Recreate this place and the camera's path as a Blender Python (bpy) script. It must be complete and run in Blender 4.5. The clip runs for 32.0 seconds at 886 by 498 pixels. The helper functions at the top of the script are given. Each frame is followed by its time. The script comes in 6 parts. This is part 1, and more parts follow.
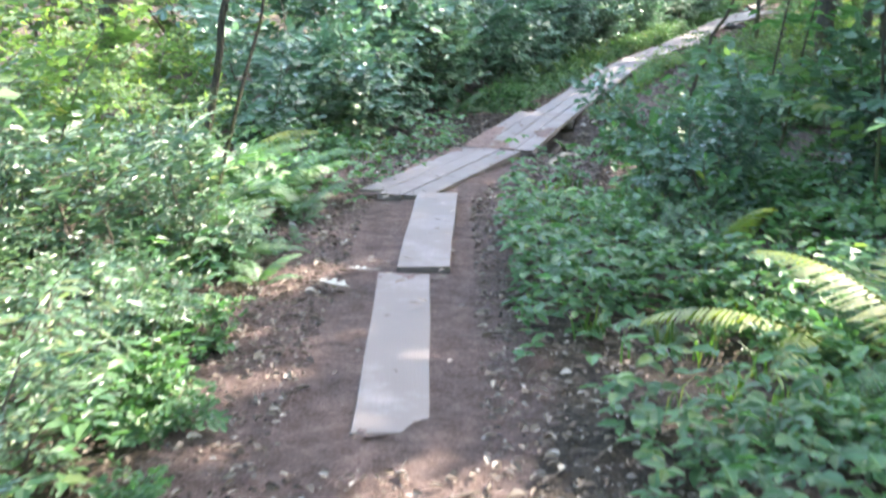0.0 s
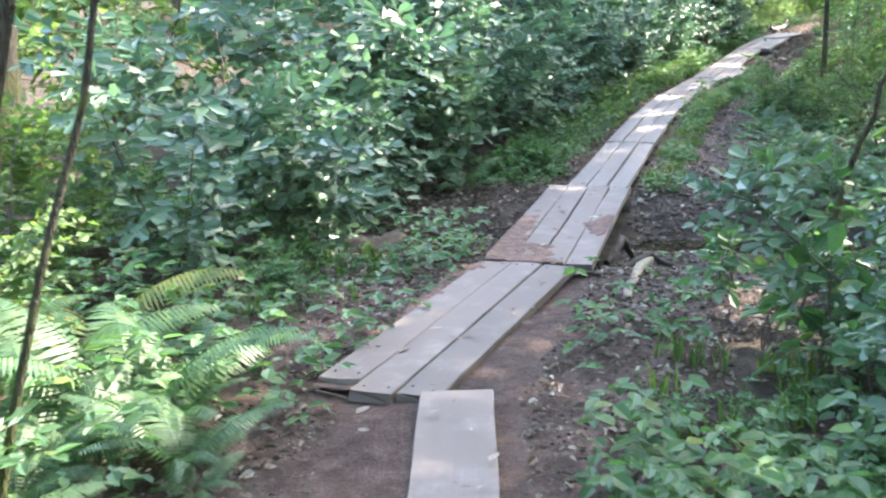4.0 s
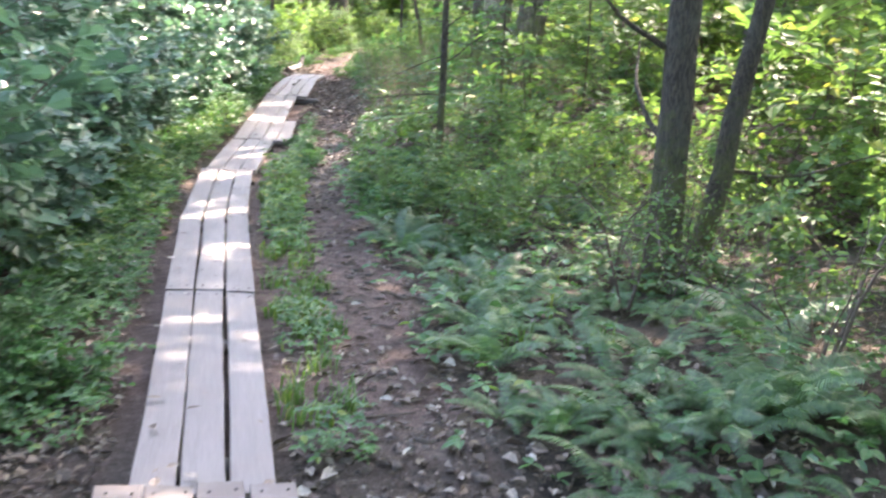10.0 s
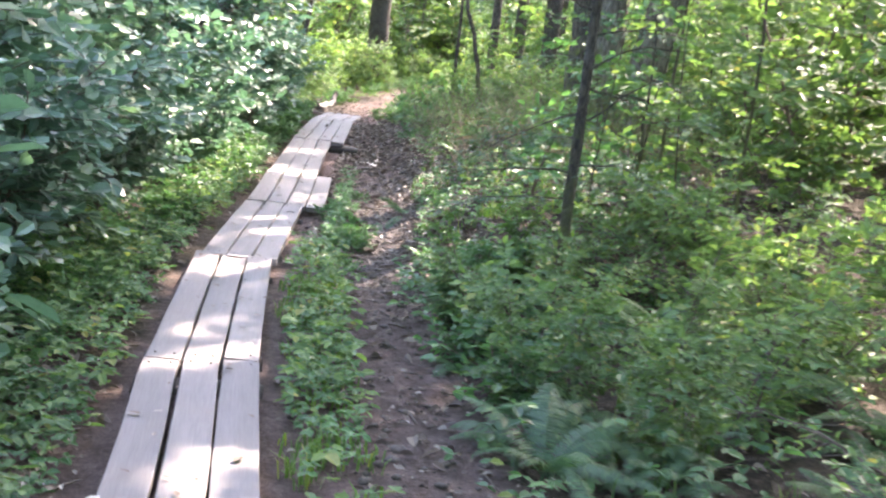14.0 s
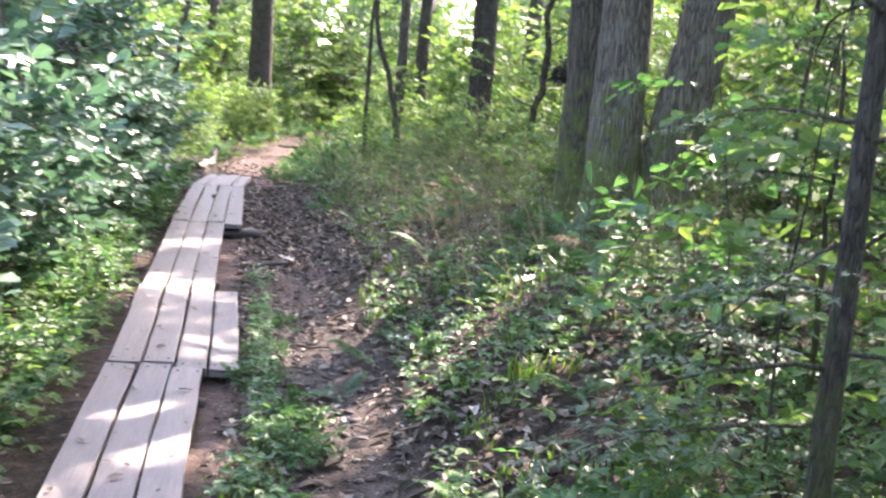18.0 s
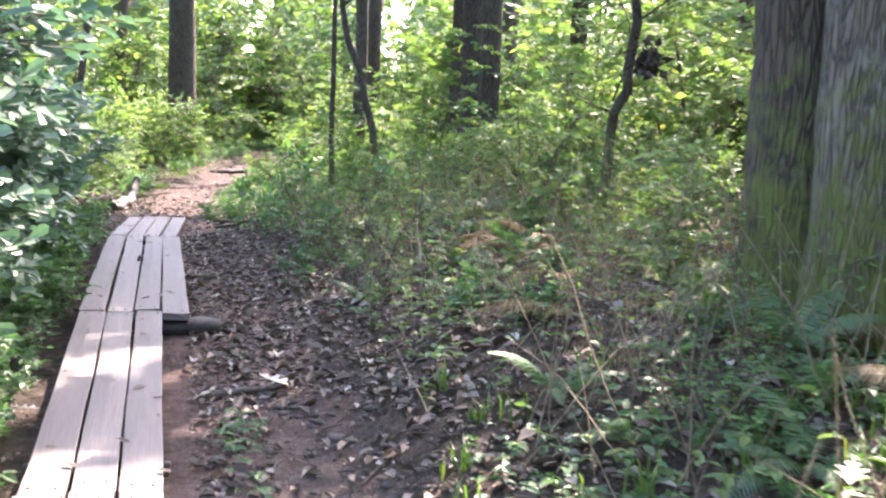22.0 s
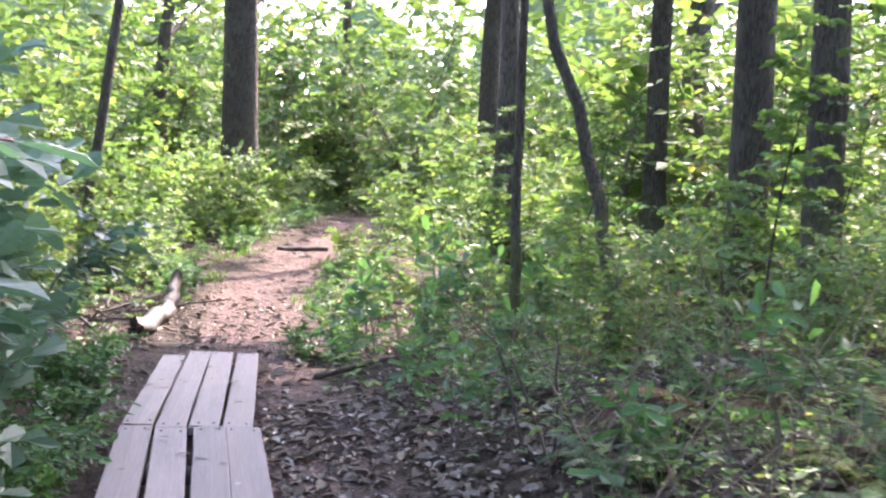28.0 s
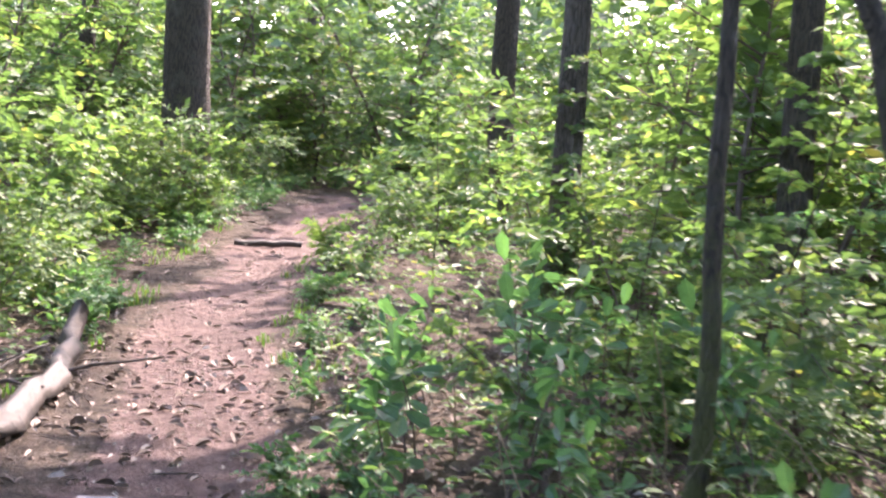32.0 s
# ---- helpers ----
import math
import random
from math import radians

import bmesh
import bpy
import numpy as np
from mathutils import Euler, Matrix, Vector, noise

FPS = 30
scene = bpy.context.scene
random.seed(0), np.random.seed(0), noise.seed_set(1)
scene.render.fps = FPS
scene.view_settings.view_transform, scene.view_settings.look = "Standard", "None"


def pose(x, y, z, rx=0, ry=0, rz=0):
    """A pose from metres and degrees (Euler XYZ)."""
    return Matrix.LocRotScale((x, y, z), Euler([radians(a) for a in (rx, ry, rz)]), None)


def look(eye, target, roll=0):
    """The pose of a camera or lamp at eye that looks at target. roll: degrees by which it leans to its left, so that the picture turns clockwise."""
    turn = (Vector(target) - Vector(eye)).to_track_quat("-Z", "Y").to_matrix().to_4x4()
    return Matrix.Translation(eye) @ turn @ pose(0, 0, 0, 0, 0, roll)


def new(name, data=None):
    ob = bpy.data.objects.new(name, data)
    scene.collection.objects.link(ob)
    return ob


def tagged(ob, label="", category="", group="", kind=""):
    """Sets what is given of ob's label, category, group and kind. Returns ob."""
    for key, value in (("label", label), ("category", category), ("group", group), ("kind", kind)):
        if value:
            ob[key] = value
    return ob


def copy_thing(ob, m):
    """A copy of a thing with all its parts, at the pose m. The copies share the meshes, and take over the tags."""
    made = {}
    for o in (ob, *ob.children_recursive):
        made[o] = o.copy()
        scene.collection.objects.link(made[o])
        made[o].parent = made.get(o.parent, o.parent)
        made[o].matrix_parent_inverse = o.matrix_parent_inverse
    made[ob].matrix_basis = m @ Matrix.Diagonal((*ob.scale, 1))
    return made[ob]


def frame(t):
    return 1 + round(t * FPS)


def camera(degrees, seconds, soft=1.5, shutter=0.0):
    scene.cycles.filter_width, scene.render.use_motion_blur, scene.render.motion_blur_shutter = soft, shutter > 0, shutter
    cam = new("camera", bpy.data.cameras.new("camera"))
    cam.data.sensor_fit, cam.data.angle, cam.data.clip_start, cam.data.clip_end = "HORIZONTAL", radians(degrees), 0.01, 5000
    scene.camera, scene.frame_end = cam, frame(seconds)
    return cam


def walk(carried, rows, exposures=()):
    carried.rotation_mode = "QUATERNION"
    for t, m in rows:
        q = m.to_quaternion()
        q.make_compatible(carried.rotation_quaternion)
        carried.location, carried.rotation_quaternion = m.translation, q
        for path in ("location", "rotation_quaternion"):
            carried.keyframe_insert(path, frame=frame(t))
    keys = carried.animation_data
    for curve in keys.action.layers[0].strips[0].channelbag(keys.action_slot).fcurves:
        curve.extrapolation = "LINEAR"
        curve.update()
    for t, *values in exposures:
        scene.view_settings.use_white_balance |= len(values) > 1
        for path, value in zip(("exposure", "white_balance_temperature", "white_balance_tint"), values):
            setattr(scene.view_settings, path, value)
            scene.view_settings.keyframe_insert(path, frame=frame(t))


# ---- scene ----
cam = camera(42.4, 32.0, 2.2, 0.5)
METRES, EYE, TILT, LEAN, TURN = 30.0, 1.5, -14.0, 0.0, 0.0
ROWS = [
    (0.0, 0.0, 0.0, 0.0, 0.0, 0.0, -0.0),
    (0.5, 0.0024, 0.0144, 0.0029, 1.12, 1.81, -1.17),
    (1.0, 0.0013, 0.028, 0.0052, 2.26, 1.73, -2.13),
    (1.5, -0.001, 0.0417, 0.0087, 1.56, 1.13, 0.43),
    (2.0, 0.0006, 0.0562, 0.0122, 1.56, 1.22, 0.07),
    (2.5, -0.0012, 0.0702, 0.0153, 1.2, 0.46, -0.42),
    (3.0, -0.0039, 0.0837, 0.0196, 0.49, 0.64, -0.58),
    (3.5, -0.0038, 0.0992, 0.0228, -0.19, 1.85, 1.52),
    (5.5, -0.0025, 0.1545, 0.0378, -3.61, -1.99, -0.94),
    (6.0, -0.0023, 0.1693, 0.0417, -6.25, -2.05, -1.68),
    (6.5, -0.0004, 0.1859, 0.0465, -8.26, -0.65, -1.09),
    (7.0, -0.0024, 0.1997, 0.0492, -9.11, 2.07, -1.54),
    (7.5, -0.0043, 0.2135, 0.0526, -12.44, 1.25, -0.91),
    (8.0, -0.0004, 0.2288, 0.0572, -14.76, 0.63, 0.41),
    (8.5, -0.0008, 0.2424, 0.0588, -17.39, 2.97, 2.07),
    (9.0, 0.0001, 0.2567, 0.0623, -21.58, 2.36, 3.58),
    (9.5, 0.0041, 0.2714, 0.0656, -22.82, 1.54, 3.24),
    (10.0, 0.0069, 0.2855, 0.0689, -26.62, 1.39, 3.58),
    (10.5, 0.0129, 0.2986, 0.071, -28.05, 2.86, 3.96),
    (11.0, 0.0168, 0.3141, 0.0734, -28.38, 2.43, 4.46),
    (11.5, 0.0227, 0.3294, 0.0766, -30.01, 3.27, 6.3),
    (12.0, 0.0276, 0.3436, 0.0805, -29.78, 4.61, 2.5),
    (12.5, 0.0306, 0.3584, 0.0836, -29.09, 4.57, 4.37),
    (13.0, 0.0374, 0.3736, 0.0871, -29.08, 4.67, 2.46),
    (13.5, 0.0397, 0.3888, 0.0896, -28.06, 4.72, -0.95),
    (14.0, 0.0422, 0.4027, 0.0941, -26.44, 3.59, -0.97),
    (14.5, 0.0475, 0.4173, 0.0985, -26.14, 2.74, -0.41),
    (16.5, 0.0652, 0.4771, 0.1156, -30.04, 5.37, 2.47),
    (17.0, 0.0702, 0.4921, 0.1191, -30.49, 6.66, 3.91),
    (17.5, 0.0746, 0.5074, 0.1224, -30.16, 7.87, 0.82),
    (18.0, 0.0793, 0.5224, 0.1258, -32.46, 5.33, 2.3),
    (18.5, 0.0854, 0.5385, 0.1302, -33.94, 4.68, 2.85),
    (19.0, 0.0897, 0.5533, 0.133, -34.48, 5.51, 3.27),
    (19.5, 0.0963, 0.5677, 0.1365, -36.13, 5.26, 5.53),
    (20.0, 0.1004, 0.5812, 0.1393, -35.18, 7.11, 1.96),
    (20.5, 0.1053, 0.5962, 0.1434, -35.23, 6.66, 3.28),
    (21.0, 0.1122, 0.6114, 0.148, -35.05, 5.46, 3.02),
    (21.5, 0.117, 0.6272, 0.1525, -34.14, 5.56, 2.76),
    (22.0, 0.1235, 0.6414, 0.1553, -36.12, 5.51, 5.45),
    (22.5, 0.1294, 0.6564, 0.1603, -36.27, 4.99, 3.0),
    (23.0, 0.135, 0.6714, 0.164, -36.39, 4.44, 5.08),
    (23.5, 0.1443, 0.6854, 0.1675, -37.09, 5.43, 7.79),
    (24.0, 0.1495, 0.6988, 0.1703, -36.86, 7.78, 5.7),
    (24.5, 0.1552, 0.7124, 0.1741, -37.84, 6.97, 6.83),
    (25.0, 0.161, 0.7271, 0.1794, -36.74, 7.21, 5.4),
    (25.5, 0.166, 0.7435, 0.183, -33.87, 7.67, 5.86),
    (26.0, 0.1739, 0.7578, 0.1864, -32.66, 8.32, 9.41),
    (26.5, 0.1798, 0.7698, 0.189, -32.02, 10.28, 6.47),
    (28.5, 0.2003, 0.8278, 0.2061, -34.49, 6.58, 4.84),
    (29.0, 0.2071, 0.839, 0.2103, -34.75, 4.8, 4.98),
    (29.5, 0.2125, 0.8531, 0.2144, -36.65, 4.08, 4.49),
    (30.0, 0.2185, 0.8649, 0.2171, -37.66, 4.68, 5.49),
    (30.5, 0.2262, 0.879, 0.2212, -36.69, 4.83, 4.59),
    (31.0, 0.232, 0.8936, 0.2249, -37.49, 3.68, 5.11),
    (31.5, 0.2403, 0.9061, 0.2284, -36.79, 4.95, 5.22),
    (32.0, 0.2463, 0.922, 0.2312, -36.65, 6.31, 4.42),
]
walk(cam, [(t, pose(0, 0, EYE, TILT, LEAN, TURN) @ pose(METRES * x, METRES * y, METRES * z, 90 + pitch, roll, yaw)) for t, x, y, z, yaw, pitch, roll in ROWS],
     exposures=((0.0, 3.95, 6600, 10), (5.5, 3.96, 6850, 12), (9.5, 4.14, 7150, 18), (14.0, 4.08, 6950, 21), (18.0, 3.92, 6900, 25), (21.5, 3.96, 6850, 26), (24.5, 3.86, 6750, 28), (29.0, 3.82, 6700, 30), (32.0, 3.63, 6700, 31)))

# ---- world, sun, exposure ----
SUN_WAY = Vector((0.80, 0.42, 0.98)).normalized()      # from the ground towards the sun
world = bpy.data.worlds.new("woodland_sky")
scene.world = world
world.use_nodes = True
wn = world.node_tree.nodes
sky = wn.new("ShaderNodeTexSky")
sky.sky_type, sky.sun_disc = "NISHITA", False
sky.sun_elevation = math.asin(SUN_WAY.z)
sky.sun_rotation = math.atan2(SUN_WAY.x, SUN_WAY.y)
sky.air_density, sky.dust_density, sky.ozone_density = 1.0, 2.0, 1.0
wn["Background"].inputs["Strength"].default_value = 0.15
world.node_tree.links.new(sky.outputs["Color"], wn["Background"].inputs["Color"])
sun_lamp = bpy.data.lights.new("sun", "SUN")
sun_lamp.energy, sun_lamp.angle, sun_lamp.color = 2.0, radians(0.55), (1.0, 0.93, 0.82)
sun = new("sun", sun_lamp)
sun.matrix_world = look((0, 0, 60), Vector((0, 0, 60)) - SUN_WAY)

# ---- materials ----
def node_mat(name):
    m = bpy.data.materials.new(name)
    m.use_nodes = True
    return m, m.node_tree.nodes, m.node_tree.links, m.node_tree.nodes["Principled BSDF"]


def ramp(nodes, stops):
    r = nodes.new("ShaderNodeValToRGB")
    e = r.color_ramp.elements
    while len(e) < len(stops):
        e.new(0.5)
    for el, (p, c) in zip(e, stops):
        el.position, el.color = p, (*c, 1)
    return r


def noise_tex(nodes, links, vec, scale, detail=5.0, rough=0.6):
    n = nodes.new("ShaderNodeTexNoise")
    n.inputs["Scale"].default_value, n.inputs["Detail"].default_value, n.inputs["Roughness"].default_value = scale, detail, rough
    if vec is not None:
        links.new(vec, n.inputs["Vector"])
    return n


def bump(nodes, links, height, bsdf, strength, distance):
    b = nodes.new("ShaderNodeBump")
    b.inputs["Strength"].default_value, b.inputs["Distance"].default_value = strength, distance
    links.new(height, b.inputs["Height"])
    links.new(b.outputs["Normal"], bsdf.inputs["Normal"])


def mix_rgb(nodes, links, a, b, fac, mode="MIX"):
    m = nodes.new("ShaderNodeMix")
    m.data_type, m.blend_type = "RGBA", mode
    for sock, val in ((m.inputs[6], a), (m.inputs[7], b), (m.inputs[0], fac)):
        if isinstance(val, (int, float)):
            sock.default_value = val
        elif isinstance(val, tuple):
            sock.default_value = (*val, 1)
        else:
            links.new(val, sock)
    return m.outputs[2]


def leaf_mat(name, stops, glow, rough=0.42, through_share=0.4, spec=0.5):
    """Green leaf: colour varies leaf by leaf and by patches; light passes through."""
    m, n, l, p = node_mat(name)
    geo = n.new("ShaderNodeNewGeometry")
    r = ramp(n, stops)
    l.new(geo.outputs["Random Per Island"], r.inputs["Fac"])
    big = noise_tex(n, l, geo.outputs["Position"], 0.9, 2)
    dark = ramp(n, [(0.35, (0.72, 0.78, 0.75)), (0.7, (1.2, 1.15, 1.0))])
    l.new(big.outputs["Fac"], dark.inputs["Fac"])
    fine = noise_tex(n, l, geo.outputs["Position"], 60, 3)
    spot = ramp(n, [(0.3, (0.82, 0.85, 0.8)), (0.75, (1.1, 1.08, 1.05))])
    l.new(fine.outputs["Fac"], spot.inputs["Fac"])
    c = mix_rgb(n, l, r.outputs["Color"], dark.outputs["Color"], 1.0, "MULTIPLY")
    c = mix_rgb(n, l, c, spot.outputs["Color"], 1.0, "MULTIPLY")
    l.new(c, p.inputs["Base Color"])
    p.inputs["Roughness"].default_value = rough
    p.inputs["Specular IOR Level"].default_value = spec
    bump(n, l, fine.outputs["Fac"], p, 0.25, 0.01)
    t = n.new("ShaderNodeBsdfTranslucent")
    g = mix_rgb(n, l, c, glow, 1.0, "MULTIPLY")
    l.new(g, t.inputs["Color"])
    mx = n.new("ShaderNodeMixShader")
    mx.inputs["Fac"].default_value = through_share
    l.new(p.outputs["BSDF"], mx.inputs[1])
    l.new(t.outputs["BSDF"], mx.inputs[2])
    l.new(mx.outputs["Shader"], n["Material Output"].inputs["Surface"])
    return m


def litter_mat(name, stops, rough=0.75):
    m, n, l, p = node_mat(name)
    geo = n.new("ShaderNodeNewGeometry")
    r = ramp(n, stops)
    l.new(geo.outputs["Random Per Island"], r.inputs["Fac"])
    fine = noise_tex(n, l, geo.outputs["Position"], 45, 4)
    spot = ramp(n, [(0.3, (0.65, 0.65, 0.65)), (0.75, (1.15, 1.12, 1.1))])
    l.new(fine.outputs["Fac"], spot.inputs["Fac"])
    l.new(mix_rgb(n, l, r.outputs["Color"], spot.outputs["Color"], 1.0, "MULTIPLY"), p.inputs["Base Color"])
    p.inputs["Roughness"].default_value = rough
    bump(n, l, fine.outputs["Fac"], p, 0.5, 0.01)
    return m


def bark_mat(name, low, high, moss=0.0, ridge=1.0, patch=(0.42, 0.42, 0.38)):
    m, n, l, p = node_mat(name)
    co = n.new("ShaderNodeTexCoord")
    mp = n.new("ShaderNodeMapping")
    mp.inputs["Scale"].default_value = (1, 1, 0.13)
    l.new(co.outputs["Object"], mp.inputs["Vector"])
    v = n.new("ShaderNodeTexVoronoi")
    v.feature = "DISTANCE_TO_EDGE"
    v.inputs["Scale"].default_value = 44 * ridge
    warp = noise_tex(n, l, mp.outputs["Vector"], 14 * ridge, 4)
    add = n.new("ShaderNodeVectorMath")
    add.operation = "MULTIPLY_ADD"
    l.new(warp.outputs["Color"], add.inputs[0])
    add.inputs[1].default_value = (0.10, 0.10, 0.06)
    l.new(mp.outputs["Vector"], add.inputs[2])
    l.new(add.outputs["Vector"], v.inputs["Vector"])
    crack = ramp(n, [(0.0, (0.0, 0.0, 0.0)), (0.3, (1, 1, 1))])
    l.new(v.outputs["Distance"], crack.inputs["Fac"])
    fine = noise_tex(n, l, mp.outputs["Vector"], 55 * ridge, 6, 0.7)
    both = n.new("ShaderNodeMath")
    both.operation = "MULTIPLY_ADD"
    l.new(fine.outputs["Fac"], both.inputs[0])
    both.inputs[1].default_value = 0.7
    l.new(crack.outputs["Color"], both.inputs[2])
    r = ramp(n, [(0.25, low), (1.25 / 1.7, high), (1.0, tuple(min(1, c * 1.35) for c in high))])
    l.new(both.outputs["Value"], r.inputs["Fac"])
    spots = noise_tex(n, l, co.outputs["Object"], 5.0, 5, 0.65)
    sr = ramp(n, [(0.5, (0, 0, 0)), (0.66, (0.6, 0.6, 0.6))])
    l.new(spots.outputs["Fac"], sr.inputs["Fac"])
    c = mix_rgb(n, l, r.outputs["Color"], patch, sr.outputs["Color"])
    if moss:
        sep = n.new("ShaderNodeSeparateXYZ")
        l.new(co.outputs["Object"], sep.inputs["Vector"])
        ml = noise_tex(n, l, co.outputs["Object"], 7.0, 5, 0.7)
        mm = n.new("ShaderNodeMath")
        mm.operation = "MULTIPLY_ADD"
        l.new(sep.outputs["Z"], mm.inputs[0])
        mm.inputs[1].default_value = -0.26
        l.new(ml.outputs["Fac"], mm.inputs[2])
        mr = ramp(n, [(0.22, (0, 0, 0)), (0.45, (moss, moss, moss))])
        l.new(mm.outputs["Value"], mr.inputs["Fac"])
        c = mix_rgb(n, l, c, (0.10, 0.12, 0.025), mr.outputs["Color"])
    l.new(c, p.inputs["Base Color"])
    p.inputs["Roughness"].default_value = 0.9
    bump(n, l, both.outputs["Value"], p, 1.0, 0.018)
    return m


def plank_mat(name="weathered_board", dirt=0.55, soil=(0.17, 0.125, 0.11), start=0.56):
    """Silvered softwood: long grain, dark cracks, knots and trodden-in dirt, shifted board by board."""
    m, n, l, p = node_mat(name)
    co, info = n.new("ShaderNodeTexCoord"), n.new("ShaderNodeObjectInfo")
    off = n.new("ShaderNodeVectorMath")
    off.operation = "MULTIPLY_ADD"
    comb = n.new("ShaderNodeCombineXYZ")
    for k in range(3):
        l.new(info.outputs["Random"], comb.inputs[k])
    l.new(comb.outputs["Vector"], off.inputs[0])
    off.inputs[1].default_value = (17.0, 31.0, 9.0)
    l.new(co.outputs["Object"], off.inputs[2])
    mp = n.new("ShaderNodeMapping")
    mp.inputs["Scale"].default_value = (1.0, 0.045, 1.0)
    l.new(off.outputs["Vector"], mp.inputs["Vector"])
    grain = noise_tex(n, l, mp.outputs["Vector"], 120, 6, 0.7)
    streak = noise_tex(n, l, mp.outputs["Vector"], 22, 4, 0.6)
    blot = noise_tex(n, l, off.outputs["Vector"], 4.0, 5, 0.65)
    r = ramp(n, [(0.3, (0.158, 0.134, 0.127)), (0.5, (0.184, 0.160, 0.149)), (0.7, (0.211, 0.185, 0.173))])
    l.new(grain.outputs["Fac"], r.inputs["Fac"])
    s = ramp(n, [(0.3, (0.9, 0.89, 0.88)), (0.7, (1.06, 1.05, 1.05))])
    l.new(streak.outputs["Fac"], s.inputs["Fac"])
    c = mix_rgb(n, l, r.outputs["Color"], s.outputs["Color"], 1.0, "MULTIPLY")
    d = ramp(n, [(start, (0, 0, 0)), (start + 0.22, (dirt, dirt, dirt))])
    l.new(blot.outputs["Fac"], d.inputs["Fac"])
    c = mix_rgb(n, l, c, soil, d.outputs["Color"])
    tone = ramp(n, [(0.0, (0.86, 0.85, 0.85)), (1.0, (1.12, 1.1, 1.11))])
    l.new(info.outputs["Random"], tone.inputs["Fac"])
    c = mix_rgb(n, l, c, tone.outputs["Color"], 1.0, "MULTIPLY")
    v = n.new("ShaderNodeTexVoronoi")
    v.inputs["Scale"].default_value = 3.2
    mp2 = n.new("ShaderNodeMapping")
    mp2.inputs["Scale"].default_value = (1.0, 0.55, 1.0)
    l.new(off.outputs["Vector"], mp2.inputs["Vector"])
    l.new(mp2.outputs["Vector"], v.inputs["Vector"])
    kn = ramp(n, [(0.03, (0.75, 0.75, 0.75)), (0.065, (0, 0, 0))])
    l.new(v.outputs["Distance"], kn.inputs["Fac"])
    c = mix_rgb(n, l, c, (0.09, 0.065, 0.055), kn.outputs["Color"])
    l.new(c, p.inputs["Base Color"])
    p.inputs["Roughness"].default_value = 0.72
    bump(n, l, grain.outputs["Fac"], p, 0.3, 0.004)
    return m


def ground_mat():
    """Bare trodden earth on the trail, wet black mud in the hollow, brown litter and humus elsewhere."""
    m, n, l, p = node_mat("forest_floor")
    geo = n.new("ShaderNodeNewGeometry")
    pos = geo.outputs["Position"]
    tr, md = n.new("ShaderNodeAttribute"), n.new("ShaderNodeAttribute")
    tr.attribute_name, md.attribute_name = "trail", "mud"
    big, mid, fine = noise_tex(n, l, pos, 1.1, 5), noise_tex(n, l, pos, 9, 6, 0.7), noise_tex(n, l, pos, 70, 5, 0.75)
    humus = ramp(n, [(0.38, (0.02, 0.015, 0.011)), (0.48, (0.06, 0.045, 0.033)), (0.56, (0.11, 0.084, 0.062)), (0.66, (0.2, 0.158, 0.122))])
    earth = ramp(n, [(0.36, (0.05, 0.034, 0.028)), (0.46, (0.12, 0.08, 0.069)), (0.55, (0.175, 0.12, 0.106)), (0.66, (0.28, 0.2, 0.18))])
    mud = ramp(n, [(0.4, (0.018, 0.014, 0.012)), (0.48, (0.056, 0.044, 0.037)), (0.56, (0.105, 0.083, 0.069)), (0.66, (0.23, 0.185, 0.157))])
    mixn = n.new("ShaderNodeMath")
    mixn.operation = "MULTIPLY_ADD"
    l.new(fine.outputs["Fac"], mixn.inputs[0])
    mixn.inputs[1].default_value = 0.5
    half = n.new("ShaderNodeMath")
    half.operation = "MULTIPLY"
    half.inputs[1].default_value = 0.5
    l.new(mid.outputs["Fac"], half.inputs[0])
    l.new(half.outputs["Value"], mixn.inputs[2])
    for r in (humus, earth, mud):
        l.new(mixn.outputs["Value"], r.inputs["Fac"])
    edge = n.new("ShaderNodeMath")
    edge.operation = "MULTIPLY_ADD"
    l.new(mid.outputs["Fac"], edge.inputs[0])
    edge.inputs[1].default_value = 0.7
    sub = n.new("ShaderNodeMath")
    sub.operation = "SUBTRACT"
    l.new(tr.outputs["Fac"], sub.inputs[0])
    sub.inputs[1].default_value = 0.35
    l.new(sub.outputs["Value"], edge.inputs[2])
    er = ramp(n, [(0.35, (0, 0, 0)), (0.6, (1, 1, 1))])
    l.new(edge.outputs["Value"], er.inputs["Fac"])
    c = mix_rgb(n, l, humus.outputs["Color"], earth.outputs["Color"], er.outputs["Color"])
    c = mix_rgb(n, l, c, mud.outputs["Color"], md.outputs["Fac"])
    tone = ramp(n, [(0.3, (0.8, 0.8, 0.8)), (0.7, (1.15, 1.12, 1.1))])
    l.new(big.outputs["Fac"], tone.inputs["Fac"])
    c = mix_rgb(n, l, c, tone.outputs["Color"], 1.0, "MULTIPLY")
    l.new(c, p.inputs["Base Color"])
    wet = n.new("ShaderNodeMapRange")
    wet.inputs["To Min"].default_value, wet.inputs["To Max"].default_value = 0.95, 0.6
    l.new(md.outputs["Fac"], wet.inputs["Value"])
    l.new(wet.outputs["Result"], p.inputs["Roughness"])
    p.inputs["Specular IOR Level"].default_value = 0.25
    bump(n, l, mixn.outputs["Value"], p, 1.0, 0.09)
    return m


